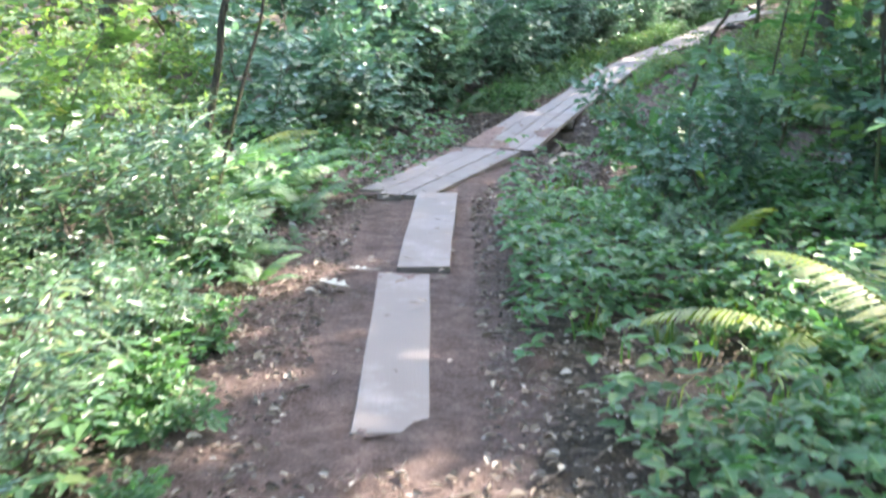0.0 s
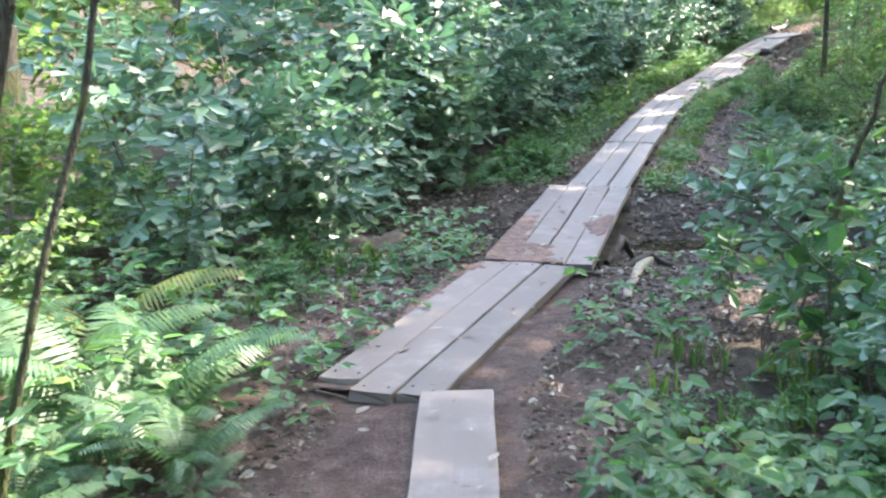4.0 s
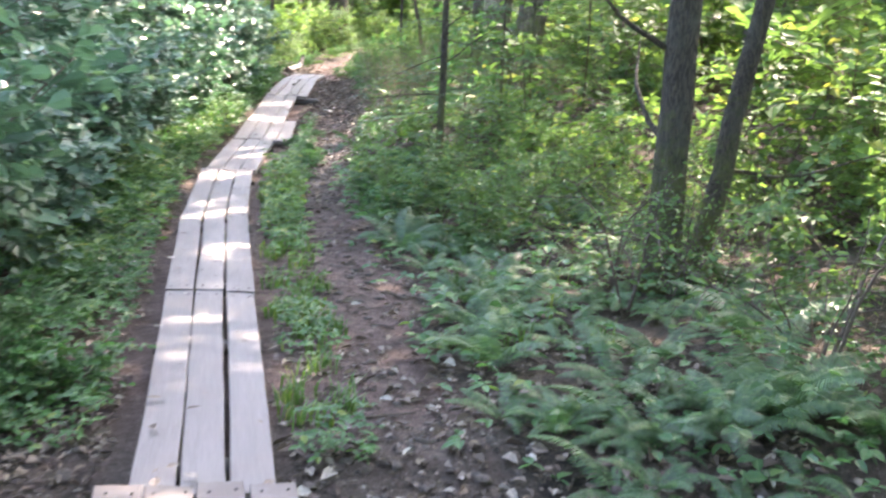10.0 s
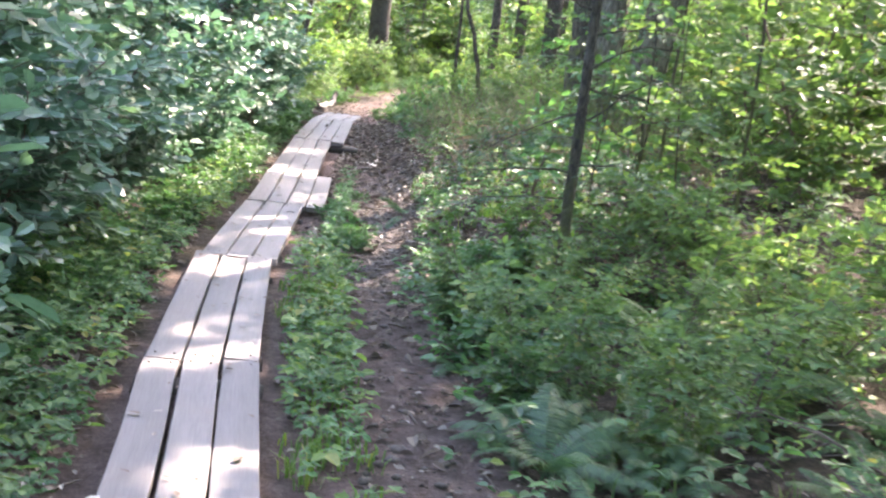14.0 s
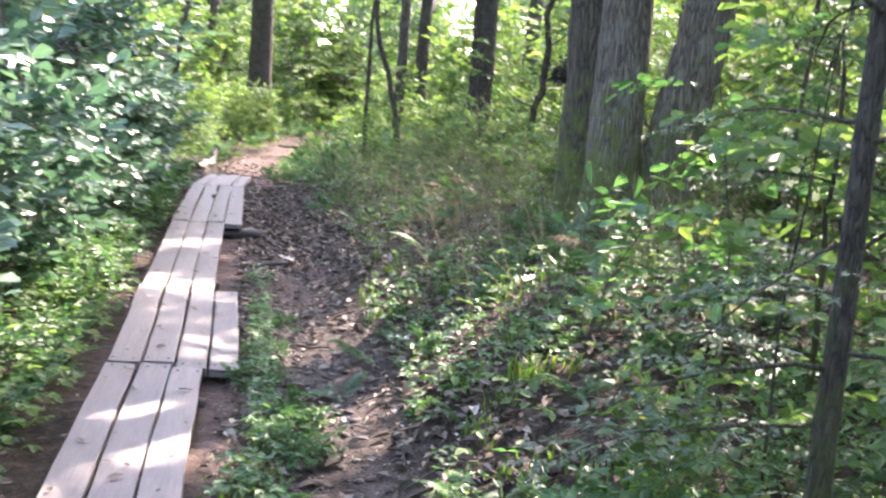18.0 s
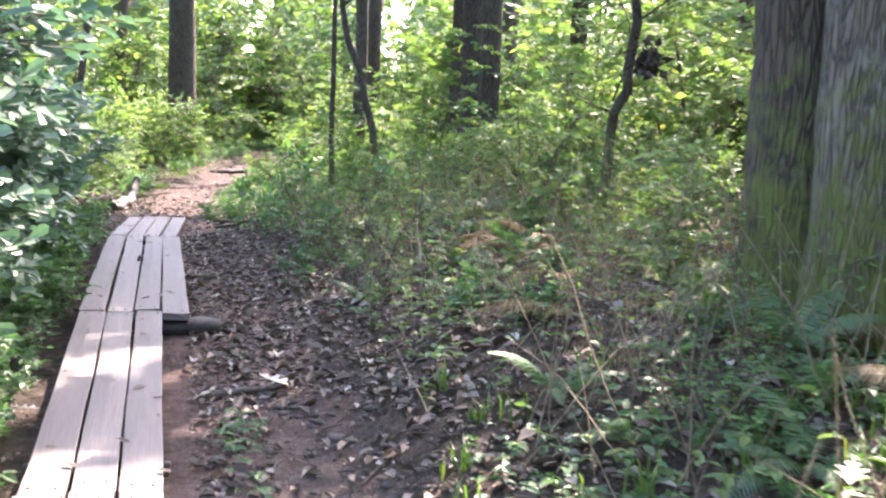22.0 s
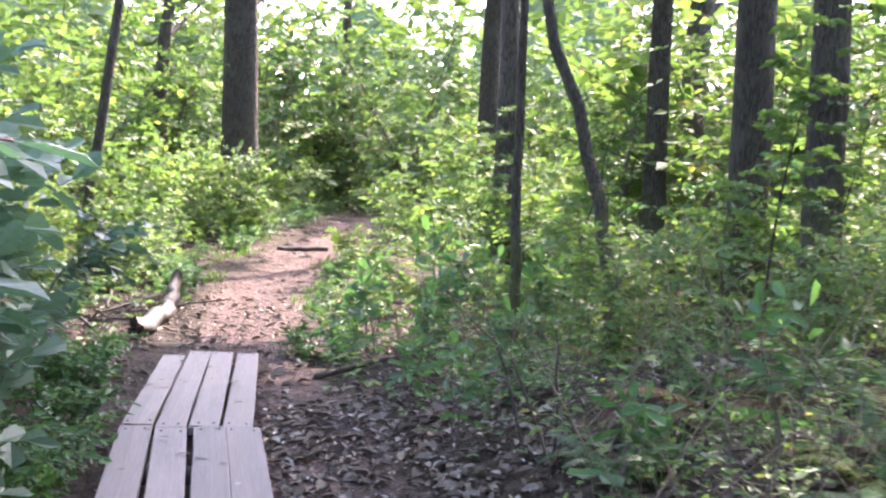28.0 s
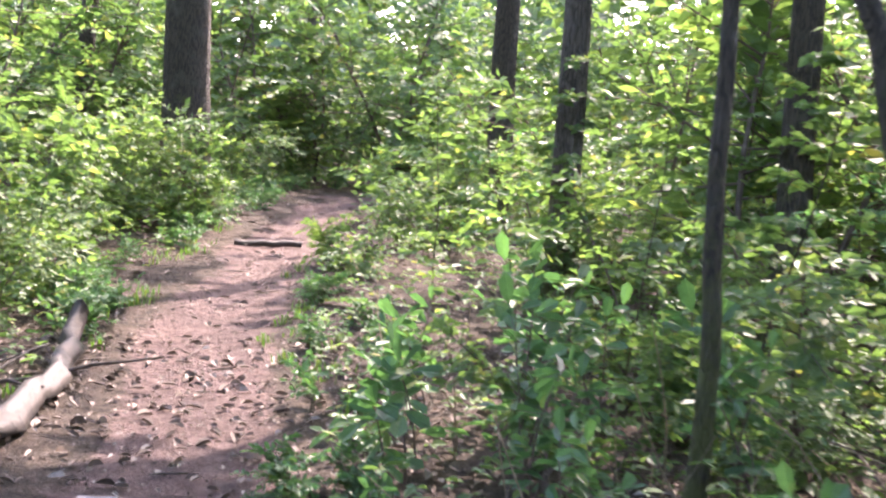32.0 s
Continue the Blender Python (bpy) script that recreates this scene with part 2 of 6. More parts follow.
def plain_mat(name, a, b, scale, rough, strength=0.4, distance=0.01):
    m, n, l, p = node_mat(name)
    co = n.new("ShaderNodeTexCoord")
    t = noise_tex(n, l, co.outputs["Object"], scale, 6, 0.68)
    r = ramp(n, [(0.3, a), (0.72, b)])
    l.new(t.outputs["Fac"], r.inputs["Fac"])
    l.new(r.outputs["Color"], p.inputs["Base Color"])
    p.inputs["Roughness"].default_value = rough
    bump(n, l, t.outputs["Fac"], p, strength, distance)
    return m


def water_mat():
    m, n, l, p = node_mat("puddle_water")
    geo = n.new("ShaderNodeNewGeometry")
    t = noise_tex(n, l, geo.outputs["Position"], 6, 3)
    r = ramp(n, [(0.35, (0.012, 0.011, 0.007)), (0.7, (0.04, 0.032, 0.016))])
    l.new(t.outputs["Fac"], r.inputs["Fac"])
    l.new(r.outputs["Color"], p.inputs["Base Color"])
    p.inputs["Roughness"].default_value, p.inputs["IOR"].default_value = 0.04, 1.33
    bump(n, l, t.outputs["Fac"], p, 0.05, 0.01)
    return m


M_GROUND, M_BOARD, M_WATER = ground_mat(), plank_mat(), water_mat()
M_SOILED = plank_mat("soiled_board", 0.95, (0.125, 0.098, 0.084), 0.27)
M_SHRUB = leaf_mat("shrub_leaf", [(0.0, (0.07, 0.13, 0.092)), (0.5, (0.095, 0.172, 0.118)), (0.85, (0.125, 0.21, 0.145)), (1.0, (0.16, 0.235, 0.145))], (1.15, 1.4, 1.15), 0.34, 0.3, 0.65)
M_LIGHT = leaf_mat("sapling_leaf", [(0.0, (0.074, 0.131, 0.058)), (0.6, (0.106, 0.178, 0.078)), (0.93, (0.145, 0.218, 0.092)), (1.0, (0.24, 0.225, 0.09))], (1.8, 1.9, 0.95), 0.55, 0.42, 0.35)
M_COVER = leaf_mat("cover_leaf", [(0.0, (0.05, 0.11, 0.055)), (0.6, (0.076, 0.158, 0.076)), (0.94, (0.10, 0.195, 0.082)), (1.0, (0.17, 0.205, 0.07))], (1.5, 1.8, 1.0), 0.42, 0.4, 0.42)
M_FERN = leaf_mat("fern_leaf", [(0.0, (0.05, 0.105, 0.055)), (0.7, (0.078, 0.15, 0.074)), (1.0, (0.115, 0.185, 0.078))], (1.5, 1.8, 0.95), 0.5, 0.34)
M_GOLD = leaf_mat("yellowing_fern_leaf", [(0.0, (0.11, 0.15, 0.045)), (1.0, (0.19, 0.205, 0.065))], (1.6, 1.8, 0.7), 0.5)
M_LEAFY = leaf_mat("leafy_bush_leaf", [(0.0, (0.06, 0.115, 0.075)), (0.5, (0.09, 0.155, 0.10)), (0.9, (0.125, 0.195, 0.12)), (1.0, (0.20, 0.22, 0.11))], (1.45, 1.6, 1.15), 0.35, 0.38, 0.7)
M_DEADFERN = leaf_mat("withered_fern_leaf", [(0.0, (0.09, 0.06, 0.035)), (0.6, (0.16, 0.105, 0.055)), (1.0, (0.22, 0.165, 0.08))], (1.4, 1.2, 0.8), 0.7, 0.3, 0.3)
M_GRASS = leaf_mat("grass_blade", [(0.0, (0.05, 0.11, 0.035)), (0.8, (0.085, 0.165, 0.05)), (1.0, (0.18, 0.20, 0.07))], (1.9, 2.0, 0.7), 0.45)
M_CROWN = leaf_mat("canopy_leaf", [(0.0, (0.07, 0.115, 0.05)), (1.0, (0.117, 0.178, 0.074))], (1.7, 1.8, 0.9), 0.5, 0.4)
M_LITTER = litter_mat("dry_leaf", [(0.0, (0.075, 0.052, 0.038)), (0.4, (0.15, 0.108, 0.08)), (0.75, (0.22, 0.172, 0.135)), (0.93, (0.31, 0.26, 0.215)), (1.0, (0.44, 0.4, 0.35))])
M_TWIG = plain_mat("twig_bark", (0.055, 0.04, 0.03), (0.14, 0.11, 0.085), 40, 0.9)
M_DEADWOOD = plain_mat("bare_deadwood", (0.11, 0.085, 0.06), (0.33, 0.275, 0.205), 14, 0.85, 0.6, 0.02)
M_STALK = plain_mat("dry_stalk", (0.10, 0.075, 0.045), (0.30, 0.24, 0.15), 30, 0.85)
M_DARKWOOD = plain_mat("wet_dark_wood", (0.018, 0.014, 0.011), (0.075, 0.056, 0.044), 16, 0.7, 0.6, 0.02)
M_OLDLOG = plain_mat("old_log", (0.04, 0.032, 0.025), (0.125, 0.1, 0.08), 12, 0.9, 0.8, 0.02)
M_MOSSLOG = plain_mat("mossy_log_bark", (0.03, 0.03, 0.012), (0.10, 0.10, 0.038), 9, 0.95, 0.8, 0.03)
M_EARTH = plain_mat("loose_earth", (0.07, 0.042, 0.034), (0.2, 0.128, 0.106), 26, 0.95, 0.9, 0.03)
M_MUD = plain_mat("mud_clod", (0.022, 0.017, 0.013), (0.12, 0.092, 0.076), 30, 0.8, 0.8, 0.02)
M_STONE = plain_mat("wet_stone", (0.035, 0.032, 0.03), (0.13, 0.12, 0.11), 8, 0.5, 0.5, 0.02)
M_BARK = bark_mat("dark_bark", (0.014, 0.011, 0.007), (0.06, 0.047, 0.033), 0.7, 1.2, (0.09, 0.088, 0.066))
M_OAK = bark_mat("oak_bark", (0.018, 0.014, 0.009), (0.115, 0.094, 0.068), 1.0, 0.8, (0.2, 0.185, 0.15))
M_OAKDARK = bark_mat("dark_oak_bark", (0.012, 0.009, 0.006), (0.062, 0.048, 0.03), 1.0, 0.8, (0.075, 0.075, 0.04))
M_GREY = bark_mat("grey_bark", (0.02, 0.016, 0.012), (0.085, 0.07, 0.055), 0.6, 1.0, (0.13, 0.12, 0.105))
M_FARWOOD = plain_mat("far_wood", (0.03, 0.06, 0.028), (0.11, 0.17, 0.075), 0.5, 1.0, 1.0, 0.6)
M_PALELEAF = plain_mat("pale_dry_leaf", (0.33, 0.28, 0.22), (0.5, 0.45, 0.38), 30, 0.7, 0.4, 0.005)
M_NEEDLE = leaf_mat("conifer_needle", [(0.0, (0.04, 0.085, 0.055)), (1.0, (0.07, 0.13, 0.075))], (1.2, 1.4, 0.9), 0.5, 0.25)
M_CRUMB = litter_mat("soil_crumb", [(0.0, (0.02, 0.014, 0.011)), (0.5, (0.075, 0.052, 0.042)), (0.85, (0.15, 0.11, 0.09)), (1.0, (0.34, 0.29, 0.25))], 0.9)
M_BLAZE = plain_mat("blaze_paint", (0.5, 0.26, 0.02), (0.72, 0.42, 0.06), 20, 0.7)

# ---- mesh tools ----
def part(name, mesh, material, parent, label=""):
    """One mesh object under a thing or a part."""
    ob = new(name, mesh)
    if material and not mesh.materials:
        mesh.materials.append(material)
    ob.parent = parent
    return tagged(ob, label)


def thing(name, mesh, material, label, category, group="", kind="", at=None):
    ob = new(name, mesh)
    if mesh is not None and material and not mesh.materials:
        mesh.materials.append(material)
    if at is not None:
        ob.matrix_basis = at
    return tagged(ob, label, category, group, kind)


def poly_mesh(name, verts, faces, smooth=False):
    """A mesh from an (n,3) array and an (m,k) array of corner indices."""
    verts, faces = np.asarray(verts, np.float32), np.asarray(faces, np.int32)
    me = bpy.data.meshes.new(name)
    me.vertices.add(len(verts))
    me.vertices.foreach_set("co", verts.ravel())
    m, k = faces.shape
    me.loops.add(m * k)
    me.loops.foreach_set("vertex_index", faces.ravel())
    me.polygons.add(m)
    me.polygons.foreach_set("loop_start", np.arange(0, m * k, k, dtype=np.int32))
    me.polygons.foreach_set("use_smooth", np.full(m, smooth))
    me.update(calc_edges=True)
    return me


def unit(v):
    return v / np.maximum(np.linalg.norm(v, axis=-1, keepdims=True), 1e-9)


def leaf_arrays(pos, way, up, length, width, fold=0.12, droop=0.1, fine=True, blunt=False):
    """Folded, drooping leaves: base at pos, growing along way, upper side towards up."""
    pos, way = np.asarray(pos, float), unit(np.asarray(way, float))
    side = unit(np.cross(way, np.asarray(up, float)))
    nrm = np.cross(side, way)
    n = len(pos)
    length, width = np.broadcast_to(length, n)[:, None], np.broadcast_to(width, n)[:, None]
    if fine:
        shape = ((0, 0, 0), (0.28, 0.42, fold), (0.66, 0.36, fold * 0.6), (1, 0, -droop), (0.66, -0.36, fold * 0.6), (0.28, -0.42, fold))
        if blunt:
            shape = ((0, 0, 0), (0.36, 0.34, fold), (0.8, 0.42, fold * 0.7), (1, 0, -droop), (0.8, -0.42, fold * 0.7), (0.36, -0.34, fold))
        face = np.array(((0, 1, 2, 3), (0, 3, 4, 5)))
    else:
        shape = ((0, 0, 0), (0.42, 0.5, fold), (1, 0, -droop), (0.42, -0.5, fold))
        face = np.array(((0, 1, 2), (0, 2, 3)))
    v = np.stack([pos + way * length * a + side * width * b + nrm * width * c for a, b, c in shape], 1)
    k = len(shape)
    f = (np.arange(n) * k)[:, None, None] + face[None]
    return v.reshape(-1, 3), f.reshape(-1, face.shape[1])


def join_arrays(sets):
    vs, fs, base = [], [], 0
    for v, f in sets:
        vs.append(v)
        fs.append(f + base)
        base += len(v)
    return np.concatenate(vs), np.concatenate(fs)


def tube_arrays(points, radii, seg=6, rough=0.0, rng=None, flare=None):
    """A tapered round limb along points; rough: uneven radius; closed at the tip."""
    pts, radii = np.asarray(points, float), np.asarray(radii, float)
    tang = unit(np.gradient(pts, axis=0))
    ref = np.array((1.0, 0.0, 0.0)) if abs(tang[0, 0]) < 0.8 else np.array((0.0, 1.0, 0.0))
    a = unit(np.cross(tang, ref))
    b = np.cross(tang, a)
    ang = np.linspace(0, 2 * math.pi, seg, endpoint=False)
    r = np.repeat(radii[:, None], seg, 1)
    if rough and rng is not None:
        r = r * (1 + rough * (rng.random((len(pts), seg)) - 0.5) + rough * 0.8 * np.sin(ang * 3 + rng.random() * 6)[None])
    if flare is not None:
        r = r * flare(ang, np.linspace(0, 1, len(pts)))
    v = pts[:, None] + a[:, None] * (np.cos(ang)[None, :, None] * r[..., None]) + b[:, None] * (np.sin(ang)[None, :, None] * r[..., None])
    v = v.reshape(-1, 3)
    i, j = np.meshgrid(np.arange(len(pts) - 1), np.arange(seg), indexing="ij")
    j2 = (j + 1) % seg
    f = np.stack((i * seg + j, i * seg + j2, (i + 1) * seg + j2, (i + 1) * seg + j), -1).reshape(-1, 4)
    caps = [(k, (k + 1) % seg, (seg - 1 - k) % seg, (seg - 2 - k) % seg) for k in range(0, (seg - 1) // 2)]
    top = (len(pts) - 1) * seg
    caps = [c for c in caps if len(set(c)) == 4]
    if caps:
        f = np.concatenate((f, np.array([c[::-1] for c in caps]), np.array(caps) + top))
    return v, f


def bend(start, way, length, n, wander, rng, lift=0.0):
    """A wandering line of n points."""
    p, d = np.array(start, float), unit(np.array(way, float))
    out = [p.copy()]
    for _ in range(n - 1):
        d = unit(d + rng.normal(0, wander, 3) + np.array((0, 0, lift)))
        p = p + d * (length / (n - 1))
        out.append(p.copy())
    return np.array(out)


# ---- the lie of the land ----
TRAIL = np.array(((-0.1, -30), (-0.1, 0), (-0.2, 3.5), (-0.15, 7.5), (0.46, 9.7), (1.1, 12.2), (2.5, 17), (3.3, 19.4), (4.23, 21.5), (5.43, 24.4),
                  (6.3, 26.4), (7.9, 30.2), (8.85, 32.3), (9.9, 34.0), (11.1, 36.2), (13.9, 40.2), (17.0, 44.0), (22.0, 48.5), (34.0, 57.0)))
LEVEL_Y = (-30, 7.0, 9.3, 9.9, 10.7, 11.8, 12.7, 17, 19.4, 21.5, 24.4, 26.4, 30, 32.3, 34.5, 37, 40, 44, 50, 70)
LEVEL_Z = (-0.02, -0.02, -0.075, -0.12, -0.32, -0.34, -0.17, -0.13, -0.09, -0.05, 0.0, 0.06, 0.15, 0.21, 0.28, 0.40, 0.55, 0.72, 0.85, 0.9)


def along(x, y):
    """For places: the trail's y abreast of them, and the offset from it, positive to the right of the walk."""
    x, y = np.broadcast_arrays(np.asarray(x, float), np.asarray(y, float))
    best, off, fy = np.full(x.shape, 1e9), np.zeros(x.shape), np.zeros(x.shape)
    for (ax, ay), (bx, by) in zip(TRAIL[:-1], TRAIL[1:]):
        dx, dy = bx - ax, by - ay
        ll = dx * dx + dy * dy
        t = np.clip(((x - ax) * dx + (y - ay) * dy) / ll, 0, 1)
        px, py = ax + t * dx, ay + t * dy
        d = np.hypot(x - px, y - py)
        s = np.sign((x - px) * dy - (y - py) * dx)
        near = d < best
        best, off, fy = np.where(near, d, best), np.where(near, d * s, off), np.where(near, py, fy)
    return fy, off


def waves(x, y, scale, seed):
    g = np.random.default_rng(seed)
    out = np.zeros(np.shape(x))
    for k in range(7):
        a, f, ph = g.random() * 6.28, scale * (0.6 + 1.1 * g.random()), g.random() * 6.28
        out = out + np.sin((x * math.cos(a) + y * math.sin(a)) * f + ph + 0.8 * np.sin((x * math.sin(a) - y * math.cos(a)) * f * 0.7 + ph))
    return out / 7


def smooth(a, b, v):
    t = np.clip((v - a) / (b - a), 0, 1)
    return t * t * (3 - 2 * t)


def trough(x, y):
    """Depth of the muddy hollow that the raised boards cross, and the wet rut beside them."""
    fy, d = along(x, y)
    pool = np.exp(-(((x - 2.4) / 1.0) ** 2 + ((y - 11.75 + 0.25 * (x - 1.4)) / 0.42) ** 2)) + 0.8 * np.exp(-(((x - 0.25) / 0.42) ** 2 + ((y - 11.87) / 0.4) ** 2)) + 0.9 * np.exp(-(((x - 1.56) / 0.32) ** 2 + ((y - 11.48) / 0.22) ** 2))
    rut = np.exp(-((d - 0.88) / 0.34) ** 2) * smooth(18.5, 20, fy) * (1 - smooth(24, 25.5, fy))
    return pool, rut


def land(x, y):
    x, y = np.broadcast_arrays(np.asarray(x, float), np.asarray(y, float))
    fy, d = along(x, y)
    z = np.interp(fy, LEVEL_Y, LEVEL_Z)
    hollow = smooth(9.2, 10.3, fy) * (1 - smooth(12.0, 12.9, fy))
    far = smooth(0.9, 3.2, np.abs(d))
    z = z + hollow * far * 0.2 * (d < 0) + hollow * smooth(2.2, 4.5, d) * 0.3
    bank = smooth(18.5, 22, fy) * (1 - smooth(29.5, 33, fy))
    z = z + bank * smooth(0.55, 2.7, d) * 0.6
    z = z + smooth(1.0, 4.0, -d) * 0.12
    pool, rut = trough(x, y)
    z = z - 0.135 * pool - 0.09 * rut
    z = z - 0.04 * smooth(33, 34, fy) * np.exp(-(d / 0.5) ** 2)
    keep = smooth(0.3, 1.4, np.abs(d))
    z = z + waves(x, y, 1.3, 4) * 0.07 * keep + waves(x, y, 5.5, 5) * 0.022 + waves(x, y, 17, 6) * 0.008
    z = z + waves(x, y, 8.5, 14) * 0.05 * hollow * smooth(0.45, 0.9, np.abs(d)) * (1 - smooth(2.6, 4.0, np.abs(d)))
    for side, y0, y1 in ((-0.46, 8.6, 11.3), (0.44, 9.0, 10.5)):
        level = -0.06 - 0.75 * np.maximum(0, np.abs(d - side) - 0.1) - 0.4 * smooth(y1 - 1.0, y1, fy) - 0.3 * (1 - smooth(y0, y0 + 0.5, fy)) + 0.03 * waves(x, y, 9.0, 15)
        z = np.where((fy > y0 - 0.3) & (fy < y1 + 0.3), np.maximum(z, level), z)
    z = z + smooth(12, 60, np.abs(d)) * 1.2 * waves(x, y, 0.06, 8)
    return z


def ground_z(x, y):
    return float(land(x, y))

# ---- ground ----
def axis(lo, hi, step, reach):
    inner = np.arange(lo, hi + 1e-6, step)
    out = np.cumsum(step * 1.35 ** np.arange(1, 40))
    out = out[out < reach]
    return np.concatenate((lo - out[::-1], inner, hi + out))


def build_ground():
    gx, gy = axis(-4.0, 14.0, 0.15, 700), axis(-1.0, 44.0, 0.15, 700)
    X, Y = np.meshgrid(gx, gy)
    Z = land(X, Y)
    v = np.stack((X, Y, Z), -1).reshape(-1, 3)
    nx, ny = len(gx), len(gy)
    i, j = np.meshgrid(np.arange(ny - 1), np.arange(nx - 1), indexing="ij")
    f = np.stack((i * nx + j, i * nx + j + 1, (i + 1) * nx + j + 1, (i + 1) * nx + j), -1).reshape(-1, 4)
    me = poly_mesh("ground", v, f, True)
    fy, d = along(X, Y)
    half = np.interp(fy, (0, 3, 5, 7, 9, 13, 19, 24, 30, 33, 36, 42, 50), (0.5, 0.5, 0.62, 0.6, 1.0, 0.85, 0.62, 0.6, 0.6, 0.36, 0.32, 0.32, 0.32))
    mid = np.interp(fy, (0, 5, 9, 13, 19, 24, 30, 34), (0.0, -0.12, 0.0, 0.25, 0.4, 0.4, 0.3, 0.12))
    trail = 1 - smooth(half - 0.25, half + 0.35, np.abs(d - mid + waves(X, Y, 2.2, 11) * 0.2))
    pool, rut = trough(X, Y)
    wet = smooth(9.0, 10.2, fy) * (1 - smooth(12.4, 13.6, fy)) * (1 - smooth(2.4, 3.4, np.abs(d)))
    mud = np.clip(wet * 0.85 + pool * 0.6 + rut * 0.55 + 0.25 * smooth(13, 14, fy) * (1 - smooth(23, 25, fy)) * trail, 0, 1)
    for name, val in (("trail", trail), ("mud", mud)):
        me.attributes.new(name, "FLOAT", "POINT").data.foreach_set("value", val.astype(np.float32).ravel())
    thing("ground", me, M_GROUND, "brown woodland floor with a trodden earth trail", "ground", kind="structure")


build_ground()


def build_pool(cx, cy, rx, ry, z, seed, label):
    g = np.random.default_rng(seed)
    ang = np.linspace(0, 2 * math.pi, 40, endpoint=False)
    r = 1 + 0.16 * np.sin(ang * 3 + g.random() * 6) + 0.1 * np.sin(ang * 5 + g.random() * 6)
    ring = np.stack((cx + rx * r * np.cos(ang), cy + ry * r * np.sin(ang), np.full(40, z)), 1)
    bm = bmesh.new()
    bm.faces.new([bm.verts.new(p) for p in ring])
    me = bpy.data.meshes.new("puddle")
    bm.to_mesh(me)
    bm.free()
    thing("water", me, M_WATER, label, "puddle", kind="structure")


build_pool(2.4, 11.5, 1.5, 0.75, -0.395, 3, "shallow dark puddle in the muddy hollow")
build_pool(0.25, 11.87, 0.55, 0.5, -0.388, 4, "small muddy puddle beside the boards")


# ---- boardwalk ----
def board_mesh(length, width, thick, seed):
    """A weathered board along y: worn arrises, slight bow and uneven ends."""
    g = np.random.default_rng(seed)
    n = 9
    ys = np.linspace(0, length, n)
    bow, cup = (g.random() - 0.5) * 0.012, (g.random() - 0.5) * 0.006
    e = 0.004
    prof = ((-width / 2, -thick), (-width / 2, -e), (-width / 2 + e, 0), (0, cup), (width / 2 - e, 0), (width / 2, -e), (width / 2, -thick))
    V = []
    for k, y in enumerate(ys):
        wob = (g.random() - 0.5) * 0.006
        for x, z in prof:
            end = (g.random() - 0.5) * 0.022 if k in (0, n - 1) else 0
            V.append((x + wob + bow * math.sin(math.pi * y / length), y + end, z + (g.random() - 0.5) * 0.003))
    m = len(prof)
    F = [(k * m + i, k * m + (i + 1) % m, (k + 1) * m + (i + 1) % m, (k + 1) * m + i) for k in range(n - 1) for i in range(m)]
    me = bpy.data.meshes.new("plank")
    me.from_pydata(V, [], F + [tuple(range(m)), tuple(range((n - 1) * m, n * m))[::-1]])
    bm = bmesh.new()
    bm.from_mesh(me)
    bmesh.ops.recalc_face_normals(bm, faces=bm.faces)
    bm.to_mesh(me)
    bm.free()
    return me


def nail_mesh():
    bm = bmesh.new()
    bmesh.ops.create_cone(bm, cap_ends=True, segments=8, radius1=0.006, radius2=0.0045, depth=0.004)
    me = bpy.data.meshes.new("nail")
    bm.to_mesh(me)
    bm.free()
    me.materials.append(M_DARKWOOD)
    return me


NAIL = nail_mesh()


def sleeper_mesh(length, seed, r=0.065):
    g = np.random.default_rng(seed)
    pts = np.stack((np.linspace(-length / 2, length / 2, 9), np.zeros(9), g.normal(0, 0.006, 9)), 1)
    rr = np.full(9, r)
    rr[[0, -1]] = r * 0.86
    return poly_mesh("sleeper", *tube_arrays(pts, rr, 10, 0.22, g), True)


def boardwalk(label, a, b, za, zb, widths, gap=0.012, shifts=None, thick=0.042, sleepers=(), seed=0, nails=True, wood=None):
    """A run of boards side by side from a to b (centre line); shifts: (start, end) in metres for each board."""
    a, b = Vector((*a, za)), Vector((*b, zb))
    run = b - a
    length = run.length
    yaw = math.degrees(math.atan2(-run.x, run.y))
    tilt = math.degrees(math.asin(run.z / length))
    top = thing("boardwalk_section", None, None, label, "boardwalk", "boardwalk sections", at=pose(a.x, a.y, a.z, tilt, 0, yaw))
    g = np.random.default_rng(seed + 70)
    total = sum(widths) + gap * (len(widths) - 1)
    x = -total / 2
    for k, w in enumerate(widths):
        s, e = shifts[k] if shifts else (0, 0)
        L = length + e - s
        p = part("plank", board_mesh(L, w, thick, seed * 31 + k), wood or M_BOARD, top)
        p.matrix_basis = pose(x + w / 2, s, g.normal(0, 0.003), 0, g.normal(0, 0.5), g.normal(0, 0.12))
        if nails:
            for yy in (0.07, L - 0.07):
                for xx in (-w * 0.28, w * 0.28):
                    nl = part("nail", NAIL, None, p)
                    nl.matrix_basis = pose(xx + g.normal(0, 0.006), yy + g.normal(0, 0.012), 0.003)
        x += w + gap
    for dist, out_l, out_r in sleepers:
        sl = part("sleeper", sleeper_mesh(total + out_l + out_r, seed * 17 + int(dist * 10)), M_DARKWOOD, top, "dark round timber sleeper")
        sl.matrix_basis = pose((out_r - out_l) / 2, dist, -thick - 0.062, 0, 0, g.normal(0, 2))
    return top


